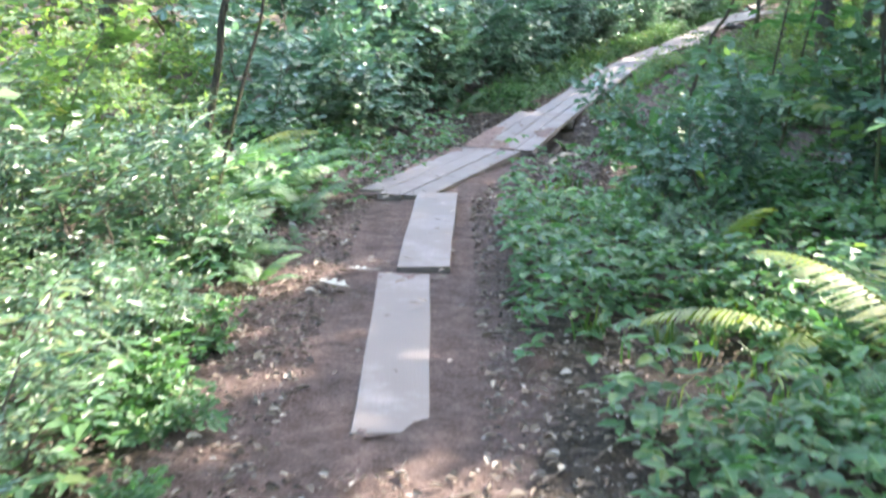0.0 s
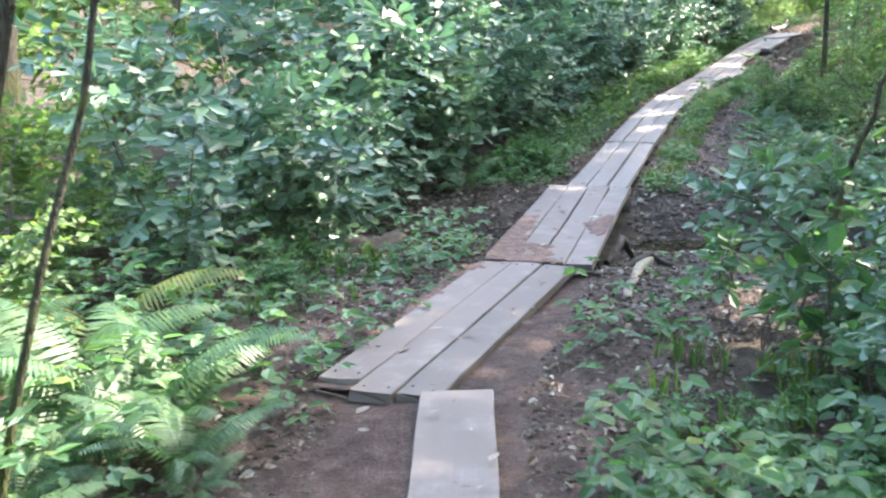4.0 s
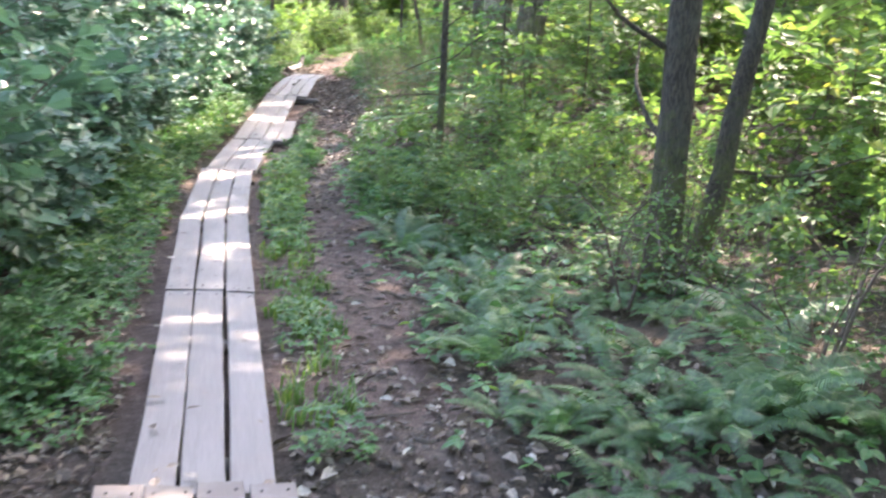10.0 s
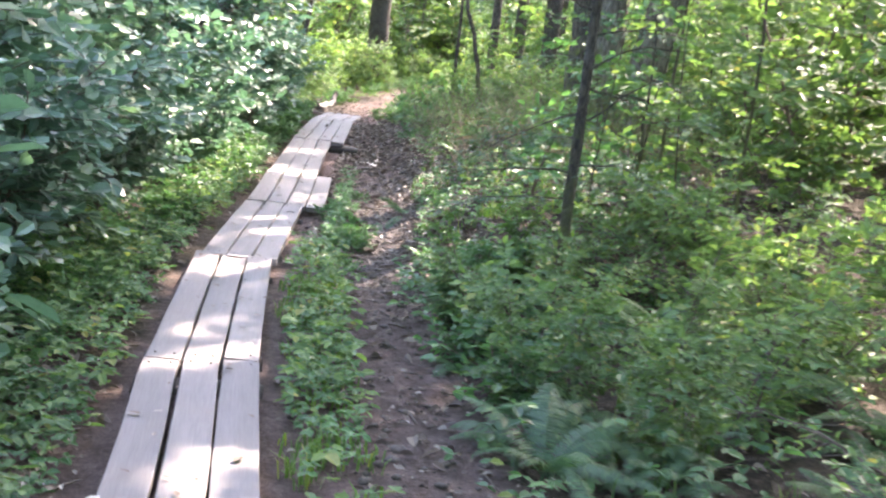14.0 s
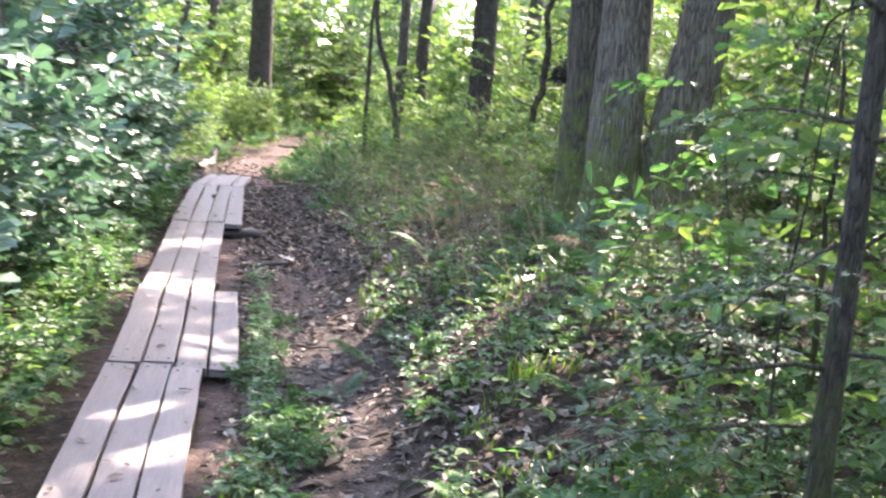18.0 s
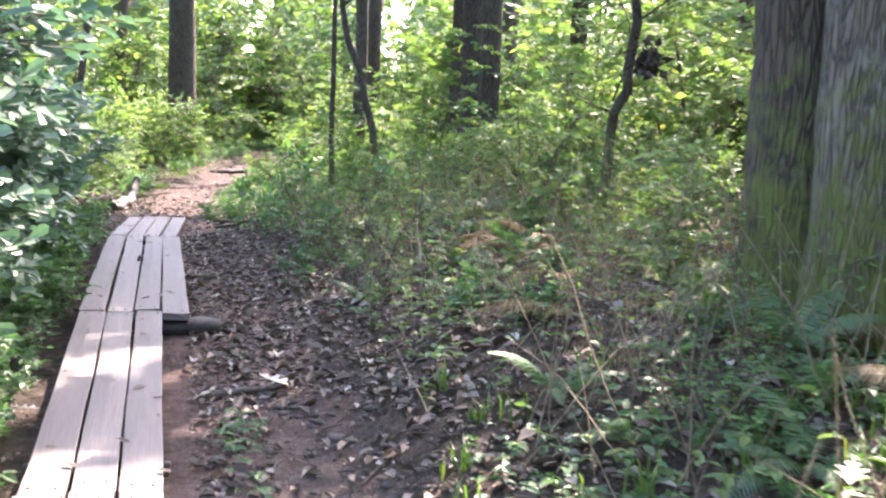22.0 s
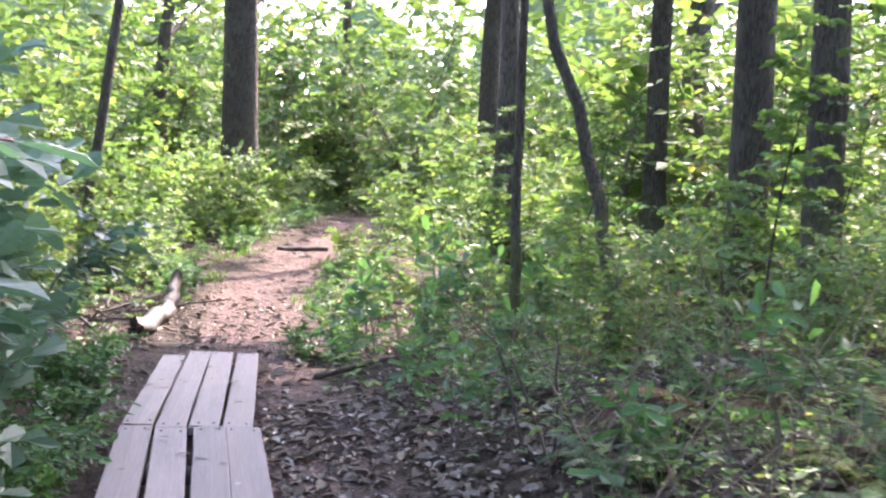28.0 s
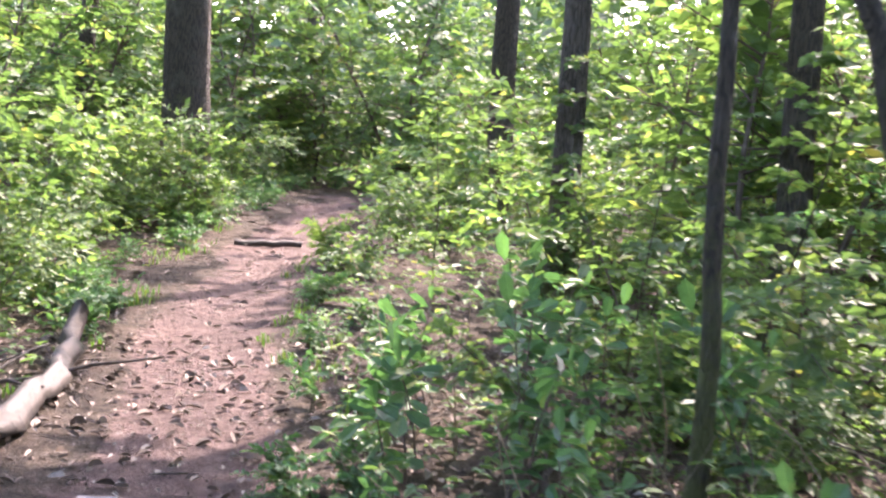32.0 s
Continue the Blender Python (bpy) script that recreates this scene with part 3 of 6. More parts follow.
def loose_board(label, a, b, w, z0, z1, seed):
    a, b = Vector((*a, z0)), Vector((*b, z1))
    run = b - a
    thing("plank", board_mesh(run.length, w, 0.04, seed), M_SOILED, label, "plank", "single trail planks",
          at=pose(a.x, a.y, a.z, math.degrees(math.asin(run.z / run.length)), 0, math.degrees(math.atan2(-run.x, run.y))))


loose_board("single wide grey plank sunk in the trail earth", (-0.18, 3.53), (-0.20, 5.56), 0.262, -0.012, -0.012, 501)
loose_board("single wide grey plank lying end to end with another", (-0.10, 5.59), (-0.035, 7.48), 0.27, 0.016, 0.022, 502)
boardwalk("three worn grey planks half covered with earth", (-0.34, 7.60), (0.41, 9.66), 0.0, -0.029, (0.172, 0.17, 0.172), 0.008, ((0.06, 0.01), (-0.06, 0.01), (-0.03, 0.0)), seed=1, sleepers=((0.5, 0.02, 0.02),), wood=M_SOILED)
boardwalk("four grey planks bridging the muddy hollow, strewn with earth", (0.46, 9.67), (1.105, 12.19), -0.03, -0.035, (0.148, 0.15, 0.15, 0.148), 0.008, ((0.02, 0.02), (0, 0), (0.03, 0), (0, -0.02)), seed=2, sleepers=((0.3, 0.0, 0.0), (2.35, 0.03, 0.02)), wood=M_SOILED)
boardwalk("three long grey planks with open gaps over damp earth", (1.13, 12.20), (1.865, 14.78), -0.078, -0.055, (0.148, 0.148, 0.148), 0.016, ((0, 0.03), (0, 0.02), (0, -0.02)), seed=3, sleepers=((0.35, 0, 0), (1.9, 0.02, 0.02)))
boardwalk("three grey planks dappled with sun beside grass", (1.87, 14.80), (2.53, 17.07), -0.055, -0.045, (0.150, 0.150, 0.155), 0.016, ((0.03, 0.0), (0.02, 0.03), (-0.02, 0.06)), seed=4, sleepers=((0.3, 0, 0), (2.2, 0.03, 0.02)))
boardwalk("three grey sunlit planks where the boardwalk bends", (2.535, 17.09), (3.315, 19.42), -0.045, -0.015, (0.150, 0.152, 0.150), 0.014, ((0, 0), (0.03, -0.02), (0.06, -0.03)), seed=5, sleepers=((0.25, 0.03, 0.02), (2.1, 0.02, 0.02)))
boardwalk("three grey planks edged with low green plants", (3.325, 19.36), (4.24, 21.56), -0.015, 0.03, (0.148, 0.150, 0.15), 0.014, ((0, 0), (-0.03, 0.02), (0.02, -0.03)), seed=6, sleepers=((0.3, 0.02, 0.02), (2.0, 0.02, 0.03)))
boardwalk("three grey planks with a short fourth plank alongside", (4.33, 21.55), (5.11, 23.50), 0.03, 0.075, (0.158, 0.150, 0.150, 0.145), 0.014, ((0, 0.02), (0.02, 0.05), (-0.05, 0.03), (-0.08, -0.06)), seed=7, sleepers=((0.4, 0.02, 0.02), (1.9, 0.03, 0.0)))
boardwalk("three long grey planks strewn with fallen leaves", (5.045, 23.545), (6.215, 26.37), 0.075, 0.20, (0.156, 0.150, 0.152), 0.014, ((0.0, 0.05), (0.03, 0), (0.01, 0.06)), seed=8, sleepers=((0.5, 0.02, 0.02),))
boardwalk("four grey planks on a dark round sleeper", (6.295, 26.36), (7.895, 30.20), 0.205, 0.25, (0.150, 0.148, 0.150, 0.16), 0.013, ((0.04, 0.02), (0.0, 0), (0.06, 0.0), (-0.06, 0.0)), seed=9, sleepers=((0.04, -0.02, 0.19), (3.6, 0.02, 0.02)))
boardwalk("four grey planks ending at the sunny earth trail", (7.885, 30.22), (8.87, 32.25), 0.25, 0.25, (0.142, 0.142, 0.142, 0.142), 0.014, ((0.03, -0.16), (0, 0.06), (0, 0.02), (0, 0.0)), seed=10, sleepers=((0.3, 0.02, 0.02), (2.0, 0.02, 0.02)))

# ---- plants ----
def on_trail(fy, d):
    """The place d metres right of the trail abreast of y = fy."""
    k = int(np.clip(np.searchsorted(TRAIL[:, 1], fy) - 1, 0, len(TRAIL) - 2))
    (ax, ay), (bx, by) = TRAIL[k], TRAIL[k + 1]
    t = (fy - ay) / (by - ay)
    dx, dy = bx - ax, by - ay
    ll = math.hypot(dx, dy)
    return ax + t * dx + d * dy / ll, fy - d * dx / ll


def spray(g, line, per, leaf, aspect, flat=0.35, reach=0.85, first=0.15, pairs=False, out=1.1):
    """Leaves set alternately (or in pairs) along a twig: base, way, up, length, width."""
    n = len(line)
    t = np.linspace(first, 1.0, per) + g.normal(0, 0.02, per)
    t = np.clip(t, 0, 1) * (n - 1)
    i = np.minimum(t.astype(int), n - 2)
    fr = (t - i)[:, None]
    pos = line[i] * (1 - fr) + line[i + 1] * fr
    d = unit(line[i + 1] - line[i])
    side = unit(np.cross(d, np.array((0, 0, 1.0))))
    sgn = np.where(np.arange(per) % 2 == 0, 1.0, -1.0)[:, None]
    if pairs:
        pos, d, side, sgn = np.repeat(pos, 2, 0), np.repeat(d, 2, 0), np.repeat(side, 2, 0), np.tile([[1.0], [-1.0]], (per, 1))
        per *= 2
    way = d * (0.55 + 0.4 * (1 - reach)) + side * sgn * reach + g.normal(0, 0.22, (per, 3)) + np.array((0, 0, -0.12))
    way[-1] = d[-1] + g.normal(0, 0.15, 3)
    face = unit(pos * np.array((1.0, 1.0, 0.0)) + 1e-6)
    up = np.array((0, 0, 1.0)) + face * out + g.normal(0, flat, (per, 3))
    L = leaf * (0.65 + 0.6 * g.random(per))
    return pos, way, up, L, L * aspect * (0.85 + 0.3 * g.random(per))


def plant_parts(stems, twigs, sprays, fold=0.12, droop=0.1, fine=True, seg=5):
    """Meshes: one for each stem (its twigs with it) and one of all leaves."""
    meshes, sets = [], []
    for (line, rad), tw in zip(stems, twigs):
        meshes.append(poly_mesh("stem", *tube_arrays(line, rad, seg), True))
        sets += [tube_arrays(l[[0, len(l) // 2, -1]] if len(l) > 4 else l[[0, -1]], np.linspace(r, r * 0.4, 3 if len(l) > 4 else 2), 3) for l, r in tw]
    fine_wood = poly_mesh("twig_tangle", *join_arrays(sets), True)
    pos, way, up, L, W = (np.concatenate(c) for c in zip(*sprays))
    return meshes, fine_wood, poly_mesh("foliage", *leaf_arrays(pos, way, up, L, W, fold, droop, fine, True))


def shrub_kind(seed, h, spread, n_stem, n_twig, per, leaf, aspect, low=0.15, lift=0.3, fine=True, twig_len=0.42, pairs=False):
    g = np.random.default_rng(seed)
    stems, twigs, sprays = [], [], []
    for s in range(n_stem):
        a = 6.28 * (s + g.random() * 0.8) / n_stem
        tilt = spread * (0.25 + 0.75 * g.random())
        line = bend((g.normal(0, 0.05), g.normal(0, 0.05), -0.06), (math.cos(a) * tilt, math.sin(a) * tilt, 1.0), h * (0.7 + 0.4 * g.random()), 8, 0.13, g, 0.02)
        r = 0.006 + 0.006 * h * g.random()
        stems.append((line, np.linspace(r, r * 0.3, 8)))
        tw = []
        for k in range(n_twig):
            t = low + (1 - low) * (k + g.random()) / n_twig
            p = line[min(int(t * 7), 6)] * (1 - (t * 7) % 1) + line[min(int(t * 7) + 1, 7)] * ((t * 7) % 1)
            b = a + g.normal(0, 1.5)
            l = bend(p, (math.cos(b), math.sin(b), lift + g.normal(0, 0.3)), twig_len * (0.5 + 0.8 * g.random()), 4, 0.16, g, -0.03)
            tw.append((l, r * 0.35))
            sprays.append(spray(g, l, per, leaf, aspect, pairs=pairs))
        sprays.append(spray(g, line[5:], per, leaf, aspect, pairs=pairs))
        twigs.append(tw)
    return plant_parts(stems, twigs, sprays, fine=fine)


def sapling_kind(seed, h, r, n_branch, per, leaf, aspect, low=0.2, length=0.9, fine=False):
    g = np.random.default_rng(seed)
    line = bend((0, 0, -0.08), (g.normal(0, 0.08), g.normal(0, 0.08), 1), h, 12, 0.06, g, 0.03)
    tw, sprays = [], []
    for k in range(n_branch):
        t = low + (1 - low) * (k + g.random()) / n_branch
        q = t * 11
        i = min(int(q), 10)
        p = line[i] * (1 - q + i) + line[i + 1] * (q - i)
        a = k * 2.4 + g.normal(0, 0.5)
        b = bend(p, (math.cos(a), math.sin(a), 0.25), length * (1.25 - 0.6 * t) * (0.6 + 0.6 * g.random()), 6, 0.14, g, 0.0)
        tw.append((b, r * 0.22))
        for s in range(4):
            c = a + g.normal(0, 0.8)
            l = bend(b[1 + s], (math.cos(c), math.sin(c), 0.05), 0.36 * (0.5 + 0.7 * g.random()), 4, 0.15, g, -0.04)
            sprays.append(spray(g, l, per, leaf, aspect))
    return plant_parts([(line, np.linspace(r, r * 0.2, 12))], [tw], sprays, fine=fine, seg=8)


def make_plant(name, kind, leafmat, woodmat, label, category, group):
    """A plant with its stems and foliage, as a first thing at the origin."""
    top = thing(name, None, None, label, category, group)
    stems, fine_wood, leaves = kind
    for me in stems:
        part("stem" if name != "sapling" else "trunk", me, woodmat, top)
    tagged(part("twig_tangle", fine_wood, woodmat, top), kind="stuff")
    tagged(part("foliage", leaves, leafmat, top), kind="stuff")
    return top


USED = set()


def in_the_way(proto, m):
    """Whether a plant would reach into the space that a walker needs on the trail."""
    for ob in proto.children:
        me = ob.data
        co = np.empty(len(me.vertices) * 3, np.float32)
        me.vertices.foreach_get("co", co)
        mm = np.array(m @ ob.matrix_basis)
        q = co.reshape(-1, 3)[::3] @ mm[:3, :3].T + mm[:3, 3]
        q = q[(q[:, 2] > 0.75) & (q[:, 2] < 2.3) & (q[:, 1] < 31)]
        if len(q):
            fy, d = along(q[:, 0], q[:, 1])
            if np.any((d > -0.3) & (d < 0.8) & (fy < 30.3)):
                return True
    return False


def put(proto, x, y, turn=0.0, size=1.0, sink=0.0, lean=(0, 0), label=""):
    fy, d = along(x, y)
    if abs(float(d)) < 3.5 and float(fy) < 32:
        for _ in range(7):
            m = pose(x, y, ground_z(x, y) - sink, lean[0], lean[1], turn) @ Matrix.Scale(size, 4)
            if not in_the_way(proto, m):
                break
            d0 = float(d) + math.copysign(0.12, float(d))
            x, y = on_trail(float(fy), d0)
            d = d0
    m = pose(x, y, ground_z(x, y) - sink, lean[0], lean[1], turn) @ Matrix.Scale(size, 4)
    if proto.name in USED:
        ob = copy_thing(proto, m)
    else:
        USED.add(proto.name)
        proto.matrix_basis = m
        ob = proto
    return tagged(ob, label)


def frond_mesh(seed, length, pairs, wide, sag):
    """A fern frond along y that arches up and over: midrib and toothed pinnae in pairs."""
    g = np.random.default_rng(seed)
    n = 14
    t = np.linspace(0, 1, n)
    line = np.stack((0.03 * np.sin(t * 3 + seed), length * (t * 0.9), length * (0.75 * t - sag * t ** 2.2)), 1)
    rib = tube_arrays(line, np.linspace(0.004, 0.0012, n), 3)
    sets = [rib]
    quads = []
    for k in range(pairs):
        u = 0.14 + 0.86 * (k + 0.5) / pairs
        q = u * (n - 1)
        i = min(int(q), n - 2)
        p = line[i] * (1 - q + i) + line[i + 1] * (q - i)
        d = unit(line[i + 1] - line[i])
        reach = wide * math.sin(math.pi * min(1.0, (u - 0.05) ** 0.72)) ** 0.85 + 0.012
        for s in (1, -1):
            side = unit(np.array((s, 0.0, 0.0)) + d * (0.28 + 0.25 * u) + np.array((0, 0, -0.22 - 0.2 * g.random())))
            w = length / pairs * 0.31
            tip = p + side * reach + np.array((0, 0, -0.12 * reach))
            mid = p + side * reach * 0.5 + np.array((0, 0, -0.03 * reach))
            quads.append((p - d * w * 0.8, p + d * w * 0.8, mid + d * w, mid - d * w))
            quads.append((mid - d * w, mid + d * w, tip + d * w * 0.15, tip - d * w * 0.15))
    v = np.array(quads).reshape(-1, 3)
    sets.append((v, np.arange(len(v)).reshape(-1, 4)))
    return poly_mesh("frond", *join_arrays(sets))


FRONDS = [frond_mesh(1, 0.72, 30, 0.13, 0.62), frond_mesh(2, 0.62, 27, 0.115, 0.75), frond_mesh(3, 0.8, 32, 0.14, 0.5)]
GOLD_FRONDS = [f.copy() for f in FRONDS]
for f in FRONDS:
    f.materials.append(M_FERN)
for f in GOLD_FRONDS:
    f.materials.append(M_GOLD)


def fern_thing(seed, count, label, fronds=FRONDS, rise=4):
    g = np.random.default_rng(seed)
    top = thing("fern", None, None, label, "fern", "ferns")
    for k in range(count):
        f = part("frond", fronds[int(g.integers(3))], None, top)
        s = 0.75 + 0.45 * g.random()
        f.matrix_basis = pose(g.normal(0, 0.03), g.normal(0, 0.03), 0, g.normal(rise, 8), g.normal(0, 10), 360 * (k + g.random() * 0.7) / count) @ Matrix.Scale(s, 4)
    return top


P_SHRUB = [make_plant("shrub", shrub_kind(20 + k, 1.55 + 0.12 * k, 0.75, 3, 34, 9, 0.128, 0.66), M_SHRUB, M_TWIG,
                      "dense dark green broadleaf shrub with glossy oval leaves", "shrub", "broadleaf shrubs along the boardwalk") for k in range(5)]
P_LIGHT = [make_plant("bush", shrub_kind(40 + k, 1.5 + 0.15 * k, 0.7, 2, 40, 9, 0.115, 0.58, 0.12, 0.15, False), M_LIGHT, M_TWIG,
                      "airy yellow-green woodland bush with thin stems", "bush", "light understorey bushes") for k in range(5)]
P_LOW = [make_plant("low_bush", shrub_kind(60 + k, 0.62, 0.9, 2, 20, 8, 0.07, 0.55, 0.1, 0.3, True, 0.26, k % 2 == 1), M_COVER, M_TWIG,
                    "low leafy green bush beside the trail", "bush", "low trailside bushes") for k in range(4)]
P_SAP = [make_plant("sapling", sapling_kind(80 + k, 4.2 + 0.5 * k, 0.026, 22, 12, 0.155, 0.62, 0.08), M_LIGHT, M_BARK,
                    "slender understorey sapling with bright green leaves", "sapling", "understorey saplings") for k in range(4)]
P_FERN = [fern_thing(90 + k, 6 + k, "green lady fern with arching feathery fronds") for k in range(3)]
P_TALL = [fern_thing(95 + k, 7 + k, "tall green fern with high arching feathery fronds", FRONDS, 15) for k in range(2)]
P_BARE = [make_plant("twiggy_bush", shrub_kind(120 + k, 1.25, 0.7, 3, 18, 4, 0.05, 0.5, 0.3, 0.3, True, 0.4), M_LIGHT, M_TWIG,
                     "thin half-bare twiggy bush on the leaf-strewn bank", "bush", "twiggy bushes on the bank") for k in range(3)]

P_BIG = [make_plant("seedling", shrub_kind(140 + k, 0.85 + 0.2 * k, 0.35, 3, 4, 5, 0.165, 0.55, 0.35, 0.1, True, 0.22), M_COVER, M_TWIG,
                    "upright seedling with a few large broad leaves", "seedling", "broad-leaved seedlings") for k in range(3)]
P_LEAFY = [make_plant("leafy_bush", shrub_kind(160 + k, 1.15 + 0.15 * k, 0.6, 3, 26, 11, 0.088, 0.38, 0.05, 0.25, True, 0.4), M_LEAFY, M_TWIG,
                      "leafy green bush with narrow pointed leaves in the sun", "bush", "leafy bushes at the start") for k in range(4)]
P_BROAD = [make_plant("sapling", sapling_kind(180 + k, 2.3 + 0.2 * k, 0.012, 12, 5, 0.115, 0.62, 0.1, 0.75, True), M_COVER if k == 1 else M_LIGHT, M_BARK,
                      "thin sapling with level tiers of broad green leaves", "sapling", "broad-leaved saplings") for k in range(4)]
DEAD_FRONDS = [f.copy() for f in FRONDS]
for f in DEAD_FRONDS:
    f.materials.clear()
    f.materials.append(M_DEADFERN)
P_DEAD = [fern_thing(190 + k, 5, "withered brown fern collapsed on the leaf litter", DEAD_FRONDS, -14) for k in range(2)]
rng = np.random.default_rng(7)


P_TALLSHRUB = [make_plant("shrub", shrub_kind(25 + k, 1.6 + 0.12 * k, 0.8, 3, 42, 11, 0.088, 0.64), M_SHRUB, M_TWIG,
                          "tall dark green broadleaf shrub behind the boardwalk", "shrub", "broadleaf shrubs along the boardwalk") for k in range(3)]
P_TALLBUSH = [make_plant("bush", shrub_kind(46 + k, 1.5 + 0.15 * k, 0.7, 2, 44, 13, 0.076, 0.6, 0.12, 0.15, False), M_LIGHT, M_TWIG,
                         "tall airy yellow-green bush under the trees", "bush", "light understorey bushes") for k in range(4)]


def row(protos, y0, y1, step, d0, d1, s0, s1, jitter=0.3):
    """Plants along the trail between offsets d0 and d1."""
    if s1 > 1.15 and (protos is P_SHRUB or protos is P_LIGHT):
        protos = P_TALLSHRUB if protos is P_SHRUB else P_TALLBUSH
    y = y0
    while y < y1:
        d = d0 + (d1 - d0) * rng.random()
        x, yy = on_trail(y + rng.normal(0, jitter), d)
        put(protos[int(rng.integers(len(protos)))], x, yy, 360 * rng.random(), s0 + (s1 - s0) * rng.random(), 0.02, (rng.normal(0, 4), rng.normal(0, 4)))
        y += step * (0.75 + 0.5 * rng.random())


# left of the boards: a wall of broadleaf shrubs, closest along the later boards
row(P_SHRUB, 12.9, 15.5, 0.75, -1.35, -1.7, 0.85, 1.05)
row(P_SHRUB, 15.5, 20.5, 0.7, -1.05, -1.35, 0.75, 1.0)
row(P_SHRUB, 20.5, 29.4, 0.55, -0.9, -1.1, 0.75, 1.0)
row(P_SHRUB, 29.4, 31.4, 0.5, -1.2, -1.5, 0.55, 0.75)
row(P_SHRUB, 12.4, 29.5, 0.95, -2.1, -2.7, 1.15, 1.5)
row(P_LOW, 13.0, 19.5, 0.36, -0.55, -0.8, 0.5, 0.8)
row(P_LOW, 13.0, 19.5, 0.5, -0.85, -1.15, 0.7, 1.0)
row(P_LOW, 19.5, 31.9, 0.3, -0.58, -0.8, 0.85, 1.15)
row(P_FERN, 12.9, 19.5, 0.6, -0.75, -1.2, 0.5, 0.75)
put(P_SHRUB[1], -0.95, 10.85, 40, 1.0)
put(P_SHRUB[4], -1.5, 11.6, 200, 0.95)
put(P_SHRUB[3], -1.5, 9.6, 130, 0.8)
put(P_SHRUB[0], -0.35, 12.75, 220, 0.95)
# left near the start: low leafy bushes with ferns behind
row(P_LOW, 2.2, 5.0, 0.28, -0.72, -0.9, 0.65, 0.85)
row(P_LIGHT, 2.5, 9.0, 0.9, -2.3, -3.3, 0.7, 1.0)
row(P_LIGHT, 6.5, 13.0, 0.8, -3.2, -5.5, 0.6, 0.95)
row(P_LIGHT, 8.0, 16.0, 0.9, -5.5, -9.0, 1.2, 1.8)
row(P_LOW, 8.2, 12.6, 0.35, -2.0, -3.2, 0.9, 1.3)
row(P_LOW, 4.4, 6.0, 0.3, -0.8, -1.2, 0.6, 0.85)
for x, y, s in ((-1.15, 7.25, 1.5), (-1.5, 7.5, 1.6), (-1.05, 7.7, 1.3), (-1.75, 7.0, 1.5), (-1.3, 6.85, 1.3), (-0.95, 7.05, 0.75), (-1.9, 7.6, 1.3), (-0.85, 6.7, 0.6), (-2.2, 7.9, 1.1), (-1.3, 8.2, 0.95), (-1.0, 8.7, 0.7), (-2.0, 8.6, 1.0), (-0.85, 6.2, 0.5), (-0.6, 9.3, 0.5), (-1.35, 6.6, 0.9)):
    put(P_TALL[int(rng.integers(2))] if s > 0.7 else P_FERN[int(rng.integers(3))], x, y, 360 * rng.random(), s * 0.58)
for x, y, s in ((-0.9, 6.85, 0.6), (-1.0, 7.2, 0.7), (-1.3, 7.1, 0.75)):
    put(P_TALL[int(rng.integers(2))], x, y, 360 * rng.random(), s)
for x, y, s in ((-2.0, 7.9, 0.55), (-2.6, 8.6, 0.7), (-2.3, 9.4, 0.65), (-1.95, 8.9, 0.5), (-3.1, 9.5, 0.75), (-3.0, 7.6, 0.7)):
    put(P_LIGHT[int(rng.integers(5))], x, y, 360 * rng.random(), s)
row(P_LEAFY, 1.9, 6.2, 0.34, -0.95, -1.25, 0.5, 0.75)
row(P_LEAFY, 1.4, 6.4, 0.36, -1.3, -1.8, 0.85, 1.1)
row(P_LEAFY, 1.0, 7.0, 0.5, -1.8, -2.6, 1.05, 1.35)
row(P_LEAFY, 4.5, 7.5, 0.6, -2.4, -3.4, 1.0, 1.3)
for x, y, s in ((-1.15, 5.6, 1.0), (-1.35, 6.0, 1.1), (-0.95, 5.9, 0.7), (-0.9, 5.3, 0.6)):
    put(P_FERN[int(rng.integers(3))], x, y, 360 * rng.random(), s)
for x, y, s in ((-0.75, 9.0, 0.7), (-0.5, 9.6, 0.6), (-1.0, 9.7, 0.9), (-1.3, 10.2, 0.9), (-0.95, 9.2, 0.8)):
    put(P_LOW[int(rng.integers(4))], x, y, 360 * rng.random(), s)
put(P_SHRUB[0], -0.75, 12.1, 300, 0.95)
put(P_SHRUB[2], -0.8, 10.6, 170, 0.8)
# right near the start
row(P_LOW, 2.6, 8.4, 0.3, 0.95, 1.7, 0.35, 0.7)
row(P_LEAFY, 3.0, 8.0, 0.5, 1.2, 2.2, 0.3, 0.5)
row(P_FERN, 3.0, 8.5, 0.6, 1.0, 2.2, 0.35, 0.6)
for x, y, s in ((1.95, 7.4, 0.95), (2.35, 8.2, 1.05), (2.9, 7.7, 1.2), (3.3, 8.7, 1.2), (2.4, 6.4, 0.9), (3.4, 6.6, 1.2), (4.0, 7.6, 1.3)):
    put(P_BROAD[1 + 2 * int(rng.integers(2))], x, y, 360 * rng.random(), s)
row(P_LOW, 1.2, 7.4, 0.5, 1.2, 1.6, 0.5, 0.8)
row(P_LOW, 1.2, 9.2, 0.5, 1.8, 2.5, 0.9, 1.35)
row(P_SHRUB, 4.5, 10.2, 0.9, 2.6, 3.6, 0.6, 0.85)
row(P_SHRUB, 5.5, 11.5, 1.0, 3.6, 5.2, 0.8, 1.2)
put(P_SHRUB[2], 1.55, 6.6, 75, 0.52)
put(P_SHRUB[4], 1.75, 7.6, 10, 0.55)
put(P_SHRUB[0], 2.55, 9.2, 10, 0.6)
